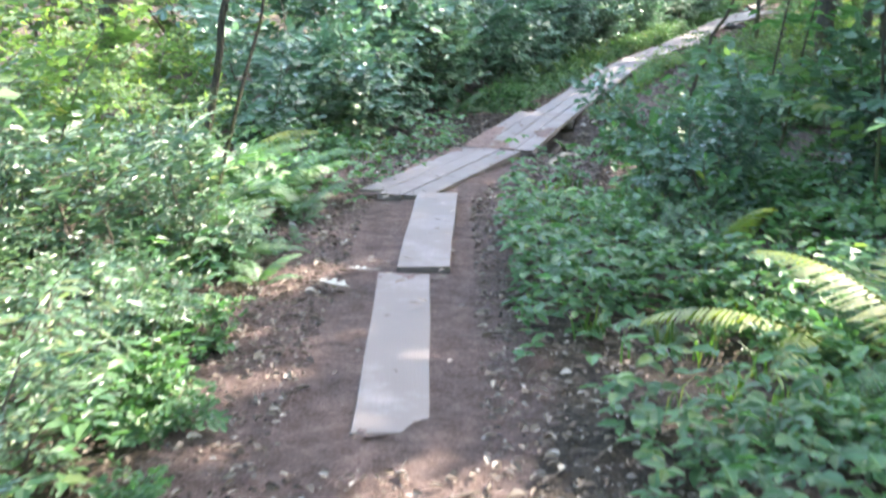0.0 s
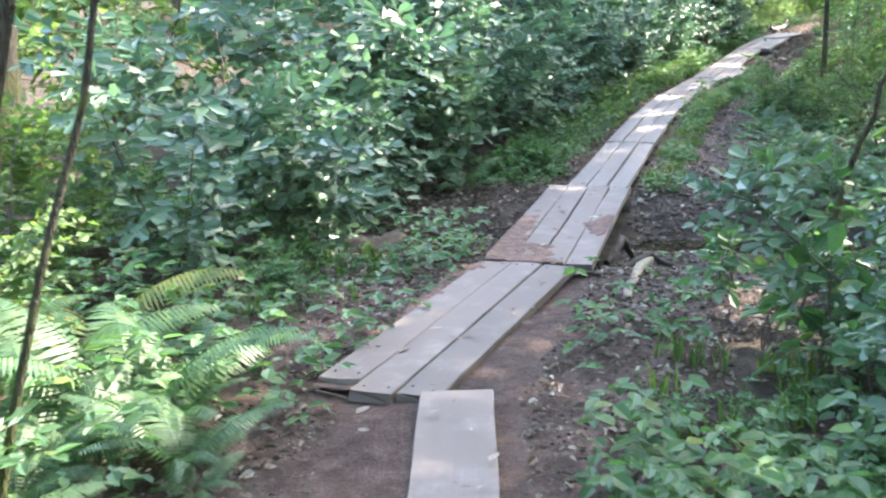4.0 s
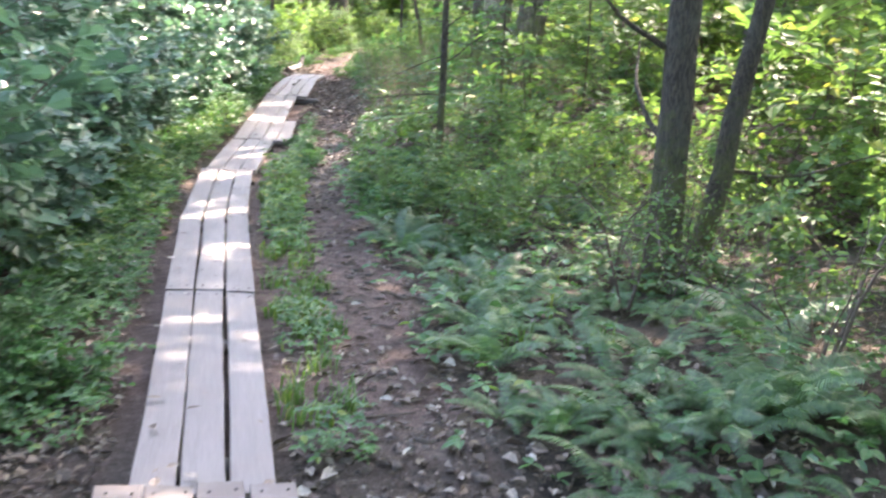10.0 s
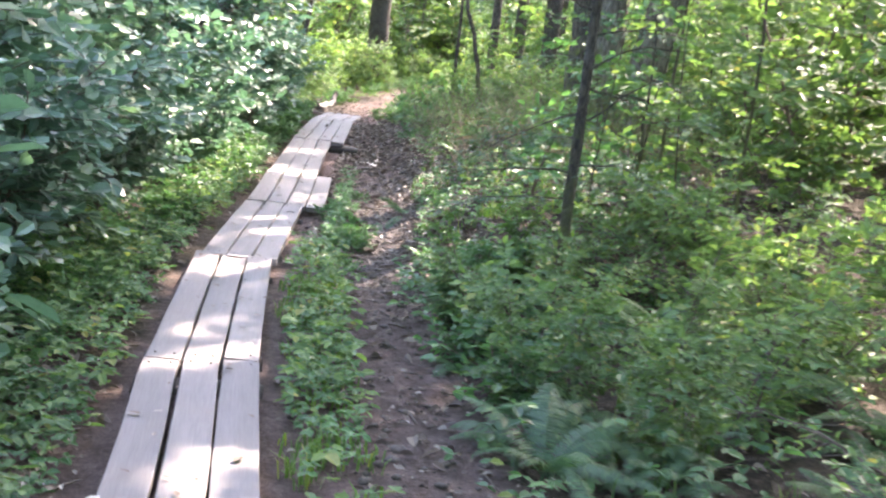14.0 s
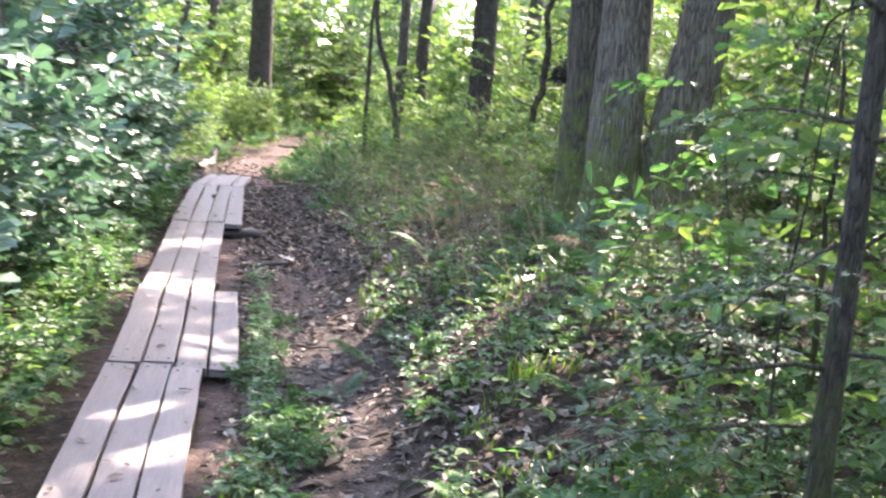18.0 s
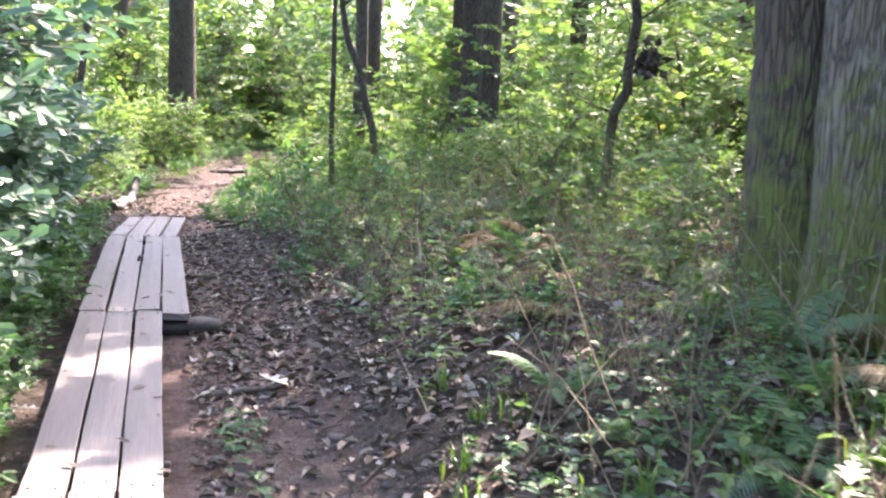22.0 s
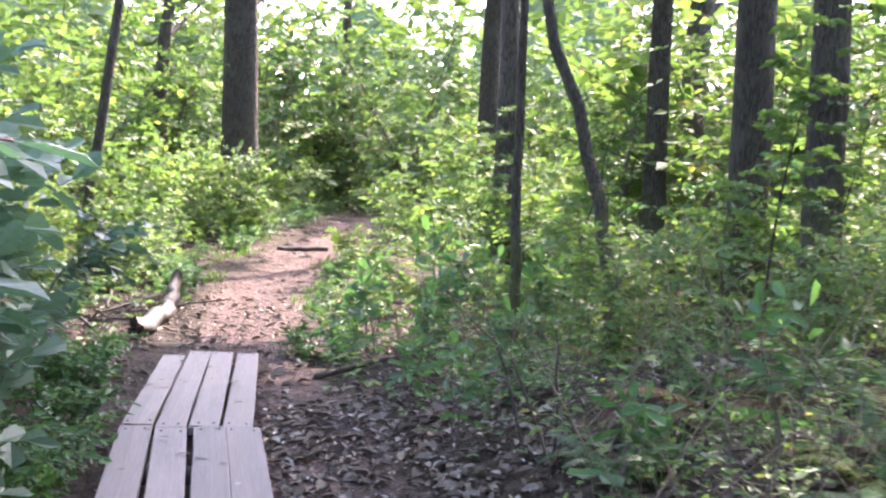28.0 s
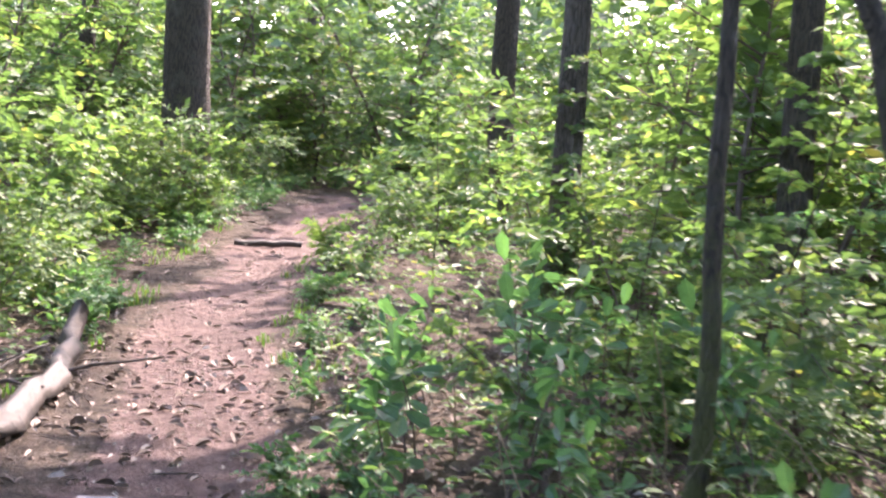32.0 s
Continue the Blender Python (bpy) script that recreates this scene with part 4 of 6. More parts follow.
for x, y, s in ((1.35, 3.6, 0.8), (1.75, 3.2, 0.9), (1.3, 5.9, 0.5), (2.2, 5.2, 0.8), (1.9, 6.9, 0.6)):
    put(P_FERN[int(rng.integers(3))], x, y, 360 * rng.random(), s)
gold = fern_thing(99, 6, "large yellowing fern with pale arching fronds", GOLD_FRONDS)
put(gold, 1.62, 4.25, 65, 1.15)
put(gold, 1.85, 3.7, 160, 1.1)
put(gold, -1.6, 8.1, 20, 0.9)
for x, y, s in ((8.9, 27.2, 0.55), (9.7, 26.9, 0.6)):
    put(gold, x, y, 360 * rng.random(), s)
stalk = thing("fern", None, None, "single pale upright fern frond catching the light", "fern", "ferns")
f = part("frond", GOLD_FRONDS[1], None, stalk)
f.matrix_basis = pose(0, 0, 0, 52, 0, 200) @ Matrix.Scale(0.85, 4)
put(stalk, 1.42, 5.5, 0, 1.0)
# ferns right of the muddy track
for k in range(112):
    fy, d = 12.4 + 6.2 * rng.random(), 1.2 + 2.4 * rng.random() ** 1.1
    x, y = on_trail(fy, d)
    put(P_TALL[k % 2] if k % 3 == 0 else P_FERN[int(rng.integers(3))], x, y, 360 * rng.random(), (0.44 + 0.12 * (d > 1.7)) + 0.24 * rng.random())
for x, y, s in ((3.0, 12.3, 0.7), (3.4, 12.4, 0.7), (2.65, 12.5, 0.62), (3.8, 12.5, 0.75), (3.2, 12.8, 0.8)):
    put(P_FERN[int(rng.integers(3))], x, y, 360 * rng.random(), s)
row(P_FERN, 12.6, 13.6, 0.1, 1.3, 2.9, 0.5, 0.72)
row(P_LIGHT, 11.5, 19.5, 0.8, 3.7, 5.2, 0.75, 1.1)
row(P_LIGHT, 11.5, 20, 1.0, 5.2, 7.5, 1.0, 1.5)
row(P_BARE, 13, 19, 0.6, 2.4, 4.2, 0.8, 1.1)
for x, y in ((4.6, 14.3), (4.95, 14.2), (5.2, 14.5), (4.5, 14.75), (5.35, 14.9)):
    put(P_BARE[int(rng.integers(3))], x, y, 360 * rng.random(), 0.75)
# the bush before the bank, then the open bank
row(P_LOW, 16.8, 19.6, 0.3, 1.2, 1.8, 0.8, 1.2)
row(P_LIGHT, 16.8, 19.4, 0.4, 1.9, 3.0, 0.45, 0.7)
row(P_LIGHT, 16.6, 19.0, 0.32, 1.3, 2.1, 0.4, 0.52)
row(P_LIGHT, 16.8, 20.0, 0.55, 3.0, 4.2, 0.6, 0.8)
row(P_LOW, 19.4, 23.5, 0.4, 1.0, 2.4, 0.35, 0.6)
row(P_LOW, 19.9, 21.35, 0.15, 0.56, 0.74, 0.42, 0.58)
row(P_LOW, 21.5, 23.2, 0.22, 0.56, 0.68, 0.24, 0.36)
row(P_LOW, 19.4, 22.0, 0.4, 2.4, 3.8, 0.5, 0.9)
row(P_FERN, 19.2, 22.6, 0.2, 0.9, 2.8, 0.35, 0.55)
row(P_BARE, 22.5, 30.0, 0.5, 1.8, 2.8, 0.4, 0.65)
row(P_BARE, 22.5, 31.0, 0.45, 2.7, 4.2, 0.7, 1.05)
row(P_LIGHT, 25.5, 30.5, 0.7, 2.6, 3.8, 0.5, 0.75)
row(P_LIGHT, 22.5, 33.0, 0.75, 4.2, 6.0, 0.8, 1.2)
row(P_LIGHT, 22.0, 34.0, 0.9, 6.0, 9.0, 1.1, 1.6)
for k in range(36):
    fy, d = 20.3 + 9.9 * rng.random(), 1.5 + 2.5 * rng.random()
    x, y = on_trail(fy, d)
    put(P_FERN[int(rng.integers(3))], x, y, 360 * rng.random(), 0.45 + 0.35 * rng.random())
for x, y, s in ((7.5, 22.55, 0.6), (7.5, 23.0, 0.5), (7.85, 21.95, 0.5), (7.2, 22.9, 0.45), (7.65, 21.9, 0.4)):
    put(P_TALL[int(rng.integers(2))], x, y, 360 * rng.random(), s)
row(P_FERN, 25.2, 29.5, 0.24, 1.7, 3.2, 0.45, 0.75)
row(P_LOW, 24.8, 30.0, 0.5, 1.7, 3.2, 0.45, 0.75)
# round the end of the boards and along the sunny trail
row(P_LIGHT, 30.8, 36.0, 0.85, 1.7, 2.6, 0.5, 0.7)
row(P_SAP, 30.2, 36.0, 1.4, 2.2, 3.6, 0.36, 0.52)
row(P_LOW, 32.4, 38.0, 0.42, 0.7, 1.2, 0.5, 0.85)
row(P_LIGHT, 31.0, 40.0, 0.7, 2.4, 4.2, 0.7, 1.0)
row(P_LIGHT, 32.6, 35.4, 0.4, -1.75, -2.5, 0.6, 0.95)
row(P_LIGHT, 35.4, 46.0, 0.5, -1.25, -2.0, 0.6, 0.95)
row(P_LOW, 34.9, 46.0, 0.4, -0.7, -1.1, 0.7, 1.1)
row(P_LIGHT, 34.6, 37.5, 0.35, -1.0, -1.5, 0.4, 0.6)
row(P_LOW, 33.2, 35.0, 0.25, -1.45, -2.0, 0.7, 1.0)
row(P_LIGHT, 30.0, 47.0, 0.8, -2.3, -4.5, 0.9, 1.4)
row(P_LIGHT, 38.0, 50.0, 0.6, 0.9, 2.2, 0.7, 1.1)
for x, y, s in ((5.5, 18.8, 0.55), (5.9, 19.35, 0.7), (6.45, 19.6, 0.95), (7.1, 20.1, 1.15), (6.2, 18.7, 0.8), (7.4, 19.5, 1.2)):
    put(P_BROAD[int(rng.integers(4))], x, y, 360 * rng.random(), s)
row(P_LOW, 26.8, 31.5, 0.35, 1.1, 2.3, 0.35, 0.65)
row(P_FERN, 26.5, 31.0, 0.42, 1.3, 2.6, 0.4, 0.65)
row(P_BARE, 26.5, 31.0, 0.5, 1.4, 2.8, 0.4, 0.7)
for x, y, s in ((10.7, 32.3, 0.7), (10.95, 32.0, 0.8), (10.5, 32.7, 0.6), (11.2, 32.6, 0.8), (10.35, 31.9, 0.55), (10.2, 33.2, 0.5), (11.5, 32.0, 0.9)):
    put(P_BIG[int(rng.integers(3))], x, y, 360 * rng.random(), s)
# leafy saplings right of the last boards
for k in range(32):
    fy, d = 28.0 + 9.0 * rng.random(), 1.5 + 3.3 * rng.random()
    x, y = on_trail(fy, d + (0.6 if fy < 29.5 else 0.0))
    put(P_BROAD[int(rng.integers(4))], x, y, 360 * rng.random(), 0.36 + 0.42 * rng.random())
for k in range(42):
    fy, d = 22.2 + 8.0 * rng.random(), 2.0 + 2.0 * rng.random()
    x, y = on_trail(fy, d)
    put(P_DEAD[k % 2], x, y, 360 * rng.random(), 0.6 + 0.35 * rng.random())
for x, y, s in ((4.6, 21.3, 0.4), (4.75, 21.45, 0.38), (4.7, 21.75, 0.3), (4.9, 22.05, 0.3)):
    put(P_LOW[int(rng.integers(4))], x, y, 360 * rng.random(), s)
# saplings of the understorey
row(P_SAP, 22.5, 46.0, 1.1, 4.5, 8.0, 0.6, 1.0)
row(P_SAP, 24.5, 34.0, 1.3, 3.4, 5.2, 0.45, 0.65)
put(P_LIGHT[1], 7.9, 19.6, 30, 0.8)
put(P_LIGHT[3], 8.5, 20.2, 130, 0.9)
row(P_LIGHT, 25.0, 44.0, 0.8, 4.5, 9.0, 1.0, 1.4)
row(P_LIGHT, 34.0, 50.0, 0.8, 2.5, 8.0, 1.0, 1.5)
row(P_SAP, 10.0, 50.0, 0.95, 8.0, 17.0, 0.9, 1.4)
row(P_LIGHT, 12.0, 48.0, 1.0, 8.0, 16.0, 1.2, 1.7)
row(P_SAP, 32.0, 54.0, 0.7, -2.8, -8.0, 0.8, 1.3)
row(P_SAP, 6.0, 34.0, 1.6, -4.5, -8.0, 0.8, 1.2)
row(P_SAP, 6.0, 19.0, 1.7, 5.0, 8.0, 0.7, 1.0)
row(P_SAP, 38.0, 56.0, 0.6, 2.5, 9.0, 0.8, 1.4)
row(P_LIGHT, 44.0, 56.0, 0.5, -3.0, 5.0, 1.2, 1.9)
# broad-leaved seedlings at the trail's edge
for x, y, s in ((9.25, 30.35, 0.5), (9.6, 30.75, 0.6), (9.35, 31.35, 0.5), (9.9, 31.2, 1.0), (9.75, 30.15, 0.6), (10.2, 31.7, 0.9), (9.95, 32.1, 0.8), (10.6, 30.9, 1.0),
                (1.45, 6.3, 0.75), (1.35, 7.0, 0.65), (1.3, 8.2, 0.8), (1.4, 7.7, 0.8), (1.6, 8.7, 0.85), (1.35, 9.0, 0.55), (2.5, 8.9, 1.0), (2.75, 9.3, 1.1), (2.3, 9.5, 0.8), (2.95, 8.7, 1.2), (6.0, 20.35, 0.9), (6.35, 20.1, 1.0), (8.6, 28.0, 0.6), (8.9, 27.6, 0.7), (8.2, 26.4, 0.6), (7.9, 27.1, 0.5), (8.7, 29.2, 0.6)):
    put(P_BIG[int(rng.integers(3))], x, y, 360 * rng.random(), s)
for x, y, s in ((12.3, 39.6, 0.8), (12.7, 39.9, 0.9), (12.0, 40.2, 0.9), (13.1, 40.3, 0.6), (11.6, 39.4, 0.8)):
    put(P_LIGHT[int(rng.integers(5))], x, y, 360 * rng.random(), s)

# ---- trees ----
# sunny places, with crown leaves on the sun's way omitted: x, y, z, radius
SUNSPOTS = ((0.95, 12.15, 0, 0.3), (-1.3, 5.1, 0.35, 0.9), (2.3, 15.9, 0, 0.22), (2.6, 17.2, 0, 0.38), (3.2, 18.9, 0, 0.5), (5.0, 25.4, 0.8, 0.8), (5.6, 26.9, 0.9, 0.8), (3.9, 20.5, 0, 0.5), (5.0, 23.4, 0, 0.35), (5.7, 25.2, 0.2, 0.3),
            (9.6, 33.5, 0.3, 0.55), (9.9, 34.7, 0.3, 0.6), (10.8, 36.2, 0.4, 0.5), (13.4, 39.5, 0.5, 1.2), (0.1, 13.4, 1.1, 0.6), (4.0, 23.2, 1.0, 1.3), (4.5, 24.6, 1.0, 1.3), (3.4, 21.7, 1.0, 1.1), (-1.2, 7.2, 0.7, 0.9), (-3.2, 11.5, 0.8, 1.6),
            (1.5, 4.2, 0.4, 0.5), (-1.2, 3.6, 0.5, 0.9), (-2.0, 8.0, 0.8, 0.8), (1.5, 4.9, 0.4, 0.35), (5.7, 20.4, 0.4, 0.95), (5.0, 19.4, 0.3, 0.6), (6.3, 20.7, 0.3, 1.0), (7.9, 19.7, 0.9, 0.9), (8.6, 37.6, 1.0, 2.2), (12.0, 43.5, 1.5, 3.2), (16.0, 52.0, 2.0, 4.0), (20.0, 50.0, 2.0, 4.0), (10.0, 52.0, 2.0, 4.0), (18.0, 42.0, 2.0, 2.4), (-1.3, 2.6, 0.9, 0.8), (-1.6, 4.3, 1.0, 0.9), (-1.0, 5.3, 0.5, 0.4), (5.0, 13.4, 0.4, 0.7), (6.0, 14.0, 0.8, 0.8), (11.0, 41.0, 2.0, 2.0), (9.0, 40.0, 1.5, 2.0), (13.5, 43.5, 1.0, 1.5), (15.5, 45.0, 1.0, 2.0), (-0.95, 4.5, 0.5, 0.5), (-0.72, 4.6, 0.0, 0.22), (0.0, 2.9, 0.0, 0.35), (6.2, 22.0, 0.5, 0.8), (6.3, 19.4, 1.2, 0.9), (7.2, 35.0, 1.0, 1.4), (14.5, 47.0, 2.0, 3.0), (13.0, 34.5, 1.2, 1.2), (11.5, 32.5, 1.0, 0.8), (15.0, 37.0, 1.5, 1.8), (11.8, 33.5, 2.0, 1.5), (10.9, 36.2, 1.5, 1.4), (13.0, 30.5, 2.0, 1.1), (14.5, 32.0, 2.0, 1.3), (16.5, 34.5, 2.2, 2.0), (7.6, 20.0, 0.7, 0.5), (6.4, 15.0, 1.2, 1.0), (7.6, 14.2, 1.0, 1.2), (7.6, 17.2, 1.4, 1.0), (-0.5, 10.9, 1.0, 0.85), (-0.3, 12.7, 1.2, 0.4), (1.2, 16.4, 1.1, 0.4), (2.0, 19.0, 1.2, 0.35), (3.2, 21.0, 1.2, 0.9), (3.3, 22.2, 1.6, 0.4), (4.9, 26.6, 1.3, 0.45), (5.9, 28.8, 1.2, 0.4))


def sunlit(p):
    """Which of the points p lie in the way of the sun to one of the sunny places, or in a scattered gap cut for
    dapples.
    """
    s = np.array(SUN_WAY)
    out = np.zeros(len(p), bool)
    for x, y, z, r in SUNSPOTS:
        q = p - np.array((x, y, z))
        h = q @ s
        w = q - h[:, None] * s
        ragged = waves(w[:, 0], w[:, 1] + w[:, 2], 5.0 / max(0.5, r), 33) + 0.5 * waves(w[:, 0], w[:, 1] - w[:, 2], 11.0 / max(0.5, r), 34)
        out |= np.linalg.norm(w, axis=1) < r * (0.85 + 1.1 * ragged)
    foot = p - s * (p[:, 2:] / s[2])
    fy, d = along(foot[:, 0], foot[:, 1])
    gap = waves(foot[:, 0], foot[:, 1], 1.9, 35) + 0.45 * waves(foot[:, 0], foot[:, 1], 5.5, 36)
    # no scattered gaps above the trail and the last boards, to keep them shaded
    return out | ((gap > np.where(fy > 37, 0.3, 0.38)) & ((np.abs(d) > 1.0) | (fy > 34)) & ~((fy > 28.5) & (fy < 34.5) & (d < 3.5)))


def sky_gap(p):
    """A gap in the canopy beyond the hollow, through which the low sky shines on the puddle."""
    q = p - np.array((1.45, 11.45, -0.39))
    way = np.array((0.272, 0.893, 0.358))
    return q @ way > 0.9978 * np.linalg.norm(q, axis=1)


def crown_mesh(g, centre, rx, rz, count, size, world_at=None):
    """A crown of leaf tufts with an uneven outline."""
    count = int(count * 0.7)
    k = max(8, count // 90)
    a, u, rr = g.random(k) * 6.28, g.random(k) * 2 - 1, g.random(k) ** 0.4
    tuft = np.stack((np.cos(a) * np.sqrt(1 - u * u) * rx * rr, np.sin(a) * np.sqrt(1 - u * u) * rx * rr, u * rz * rr), 1) + centre
    idx = g.integers(0, k, count)
    pos = tuft[idx] + g.normal(0, 1, (count, 3)) * np.array((0.75, 0.75, 0.35))
    if world_at is not None:
        pos = pos[~sunlit(pos + world_at) & ~sky_gap(pos + world_at)]
    n = len(pos)
    way = g.normal(0, 1, (n, 3)) * np.array((1, 1, 0.4))
    up = np.array((0, 0, 1.0)) + g.normal(0, 0.5, (n, 3))
    L = size * (0.6 + 0.8 * g.random(n))
    return poly_mesh("crown", *leaf_arrays(pos, way, up, L, L * 0.7, 0.12, 0.1, False))


def tree(x, y, r, h, label, seed, lean=(0.0, 0.0), bark=None, crown=4200, crown_r=3.6, curve=0.02, moss_foot=True, seg=14, crown_low=0.5, size=0.24, cat="tree", low_limbs=(), limbs=5):
    g = np.random.default_rng(seed)
    z = ground_z(x, y)
    top = thing("tree", None, None, label, cat, "woodland trees", at=pose(x, y, z))
    n = 26
    hs = np.concatenate((np.linspace(-0.15, 1.2, 10), np.linspace(1.5, h, n - 10)))
    wob = np.cumsum(g.normal(0, curve, (n, 2)), 0)
    wob -= wob[1]
    line = np.stack((lean[0] * hs + wob[:, 0] * hs / h * 3, lean[1] * hs + wob[:, 1] * hs / h * 3, hs), 1)
    rad = r * (1 - 0.75 * np.clip(hs, 0, h) / h) * (1 + 0.55 * np.exp(-np.clip(hs + 0.1, 0, None) / 0.22))
    part("trunk", poly_mesh("trunk", *tube_arrays(line, rad, seg, 0.07, g), True), bark or M_BARK, top)
    for k in range(limbs):
        t = 0.5 + 0.5 * k / limbs
        i = int(t * (n - 1))
        a = k * 2.3 + g.random()
        limb = bend(line[i], (math.cos(a), math.sin(a), 0.7), crown_r * (0.6 + 0.3 * g.random()), 6, 0.12, g, 0.03)
        part("limb", poly_mesh("limb", *tube_arrays(limb, np.linspace(r * 0.4, r * 0.08, 6), 6), True), bark or M_BARK, top)
    for hz, a, ll, up in low_limbs:
        i = int(np.argmin(abs(hs - hz)))
        limb = bend(line[i], (math.cos(a), math.sin(a), up), ll, 8, 0.2, g, 0.02)
        part("limb", poly_mesh("limb", *tube_arrays(limb, np.linspace(r * 0.22, r * 0.05, 8), 6), True), bark or M_BARK, top)
    if crown:
        c = np.array((line[-1][0] * 0.85, line[-1][1] * 0.85, h * (crown_low + 1.05) / 2))
        part("crown", crown_mesh(g, c, crown_r, h * (1.05 - crown_low) / 2, crown, size, np.array((x, y, z))), M_CROWN, top)
    return top


D, O, G = M_BARK, M_OAK, M_GREY
tree(7.97, 22.6, 0.205, 14, "large grey furrowed oak trunk with a mossy foot", 1, (0.03, 0.03), O, 6000, 4.5)
tree(8.03, 23.0, 0.2, 14, "dark brown oak trunk close behind the grey one, mossy", 51, (0.0, 0.03), M_OAKDARK, 3000, 4.0)
tree(8.25, 22.45, 0.21, 13, "large leaning grey oak trunk with a mossy foot", 2, (0.11, -0.075), O, 6000, 4.5)
tree(4.80, 14.63, 0.115, 11, "dark straight tree trunk rising from the ferns", 3, (0.045, 0.01), D, 4200, 3.4, low_limbs=((0.9, 2.4, 1.0, 0.7), (1.5, 2.8, 0.9, 0.6)))
tree(5.12, 14.72, 0.075, 9, "slim dark trunk leaning away from its neighbour", 4, (0.30, 0.0), D, 3200, 3.0, low_limbs=((0.7, -0.5, 1.2, -0.3),))
tree(4.88, 18.05, 0.038, 6.5, "slim straight dark sapling trunk with thin dead side twigs", 5, (0.0, 0.0), D, 1800, 1.6, 0.006, seg=8, size=0.16,
     low_limbs=((0.9, 2.6, 0.8, 0.2), (1.2, 0.4, 0.7, 0.3), (1.5, -1.6, 0.7, 0.2), (1.7, 3.4, 0.9, 0.1), (1.9, 1.2, 0.7, 0.2)))
tree(12.9, 40.8, 0.29, 15, "thick dark tree trunk beyond the sunny trail", 6, (-0.02, 0), D, 5000, 3.6, crown_low=0.4)
tree(5.05, 27.2, 0.085, 10, "slim grey trunk rising behind the shrub wall", 52, (0.06, 0.02), G, 2600, 2.4, crown_low=0.5)
tree(11.95, 30.45, 0.15, 13, "straight dark tree trunk of a close pair", 7, (0.01, 0), D, 4600, 3.0, crown_low=0.42)
tree(11.3, 29.35, 0.12, 13, "straight dark tree trunk beside another", 8, (0.04, 0), D, 4600, 3.0, crown_low=0.42)
tree(10.57, 30.25, 0.045, 7, "thin dark crooked sapling trunk among bushes", 9, (-0.06, 0.02), D, 1500, 1.5, 0.05, seg=8, size=0.16)
tree(9.3, 25.52, 0.04, 6, "thin crooked sapling trunk with a kinked stem", 10, (0.05, -0.02), D, 1500, 1.5, 0.09, seg=8, size=0.16, low_limbs=((0.9, 2.2, 1.0, 0.7), (1.4, -0.4, 1.0, 0.6)))
tree(10.4, 31.0, 0.036, 6.5, "thin dark sapling trunk among broad leaves", 12, (0.01, 0.0), D, 1800, 1.5, 0.02, seg=8, size=0.16)
tree(-3.6, 12.75, 0.2, 12, "dark tree trunk behind the shrubs", 13, (0.0, 0), D, 1500, 2.6)
tree(-1.45, 6.4, 0.025, 5.5, "thin dark leaning sapling trunk among ferns", 14, (0.17, 0.05), D, 1500, 1.5, 0.012, seg=8, size=0.16)
tree(-1.36, 6.45, 0.014, 4.0, "second thin dark stem crossing the first", 15, (0.26, 0.05), D, 800, 1.0, 0.015, seg=6, size=0.14)
tree(16.2, 39.2, 0.17, 13, "tall straight trunk in the middle distance", 16, (0, 0), D, 3000, 3.0, crown_low=0.24)
tree(16.2, 35.1, 0.18, 14, "tall grey trunk among undergrowth", 19, (0.02, 0), G, 3000, 3.0, crown_low=0.24)
tree(15.5, 32.6, 0.15, 13, "dark straight trunk among undergrowth", 21, (0.03, 0), D, 3000, 3.0, crown_low=0.24)
tree(12.7, 44.0, 0.13, 12, "slim dark trunk beyond the sunny trail", 22, (0.02, 0), D, 4500, 3.0, crown_low=0.4)
tree(12.95, 34.5, 0.11, 13, "grey tree trunk behind leafy saplings", 23, (0, 0), G, 3000, 3.0, crown_low=0.24)
tree(19.7, 49.9, 0.14, 13, "grey trunk in the distance", 24, (0, 0), G, 3000, 3.0, crown_low=0.24)
tree(9.6, 37.6, 0.06, 11, "slim leaning trunk behind the sunlit shrubs", 25, (0.1, 0), D, 3500, 2.6, crown_low=0.45)
tree(13.8, 33.2, 0.12, 13, "dark tree trunk in the undergrowth", 26, (0, 0), D, 5200, 3.6, crown_low=0.42)
# added up-sun of the bank, its large crown blocks the sun there
tree(13.3, 27.7, 0.09, 12, "slim dark tree added on the right to shade the bank", 27, (0, 0), D, 6500, 4.3, crown_low=0.48)
tree(1.9, 9.2, 0.018, 3.4, "thin arching sapling stem", 28, (0.12, 0.05), D, 500, 0.8, 0.03, seg=6, size=0.12)
# trees added off to the sides; their crowns keep the sun off the trail
for k, (x, y) in enumerate(((6.6, 8.6), (8.4, 5.6), (6.2, 3.2), (9.6, 10.2), (5.2, 0.2), (8.8, 13.4), (-3.4, -2.0), (4.5, -4.0), (10.8, 17.2), (11.8, 21.8))):
    tree(x, y, 0.16, 12.5, "tall woodland tree added for the shade of its crown", 300 + k, (0, 0), (D, G)[k % 2], 5200, 4.2, crown_low=0.42)
far_spots = np.random.default_rng(31)
made_far = 0
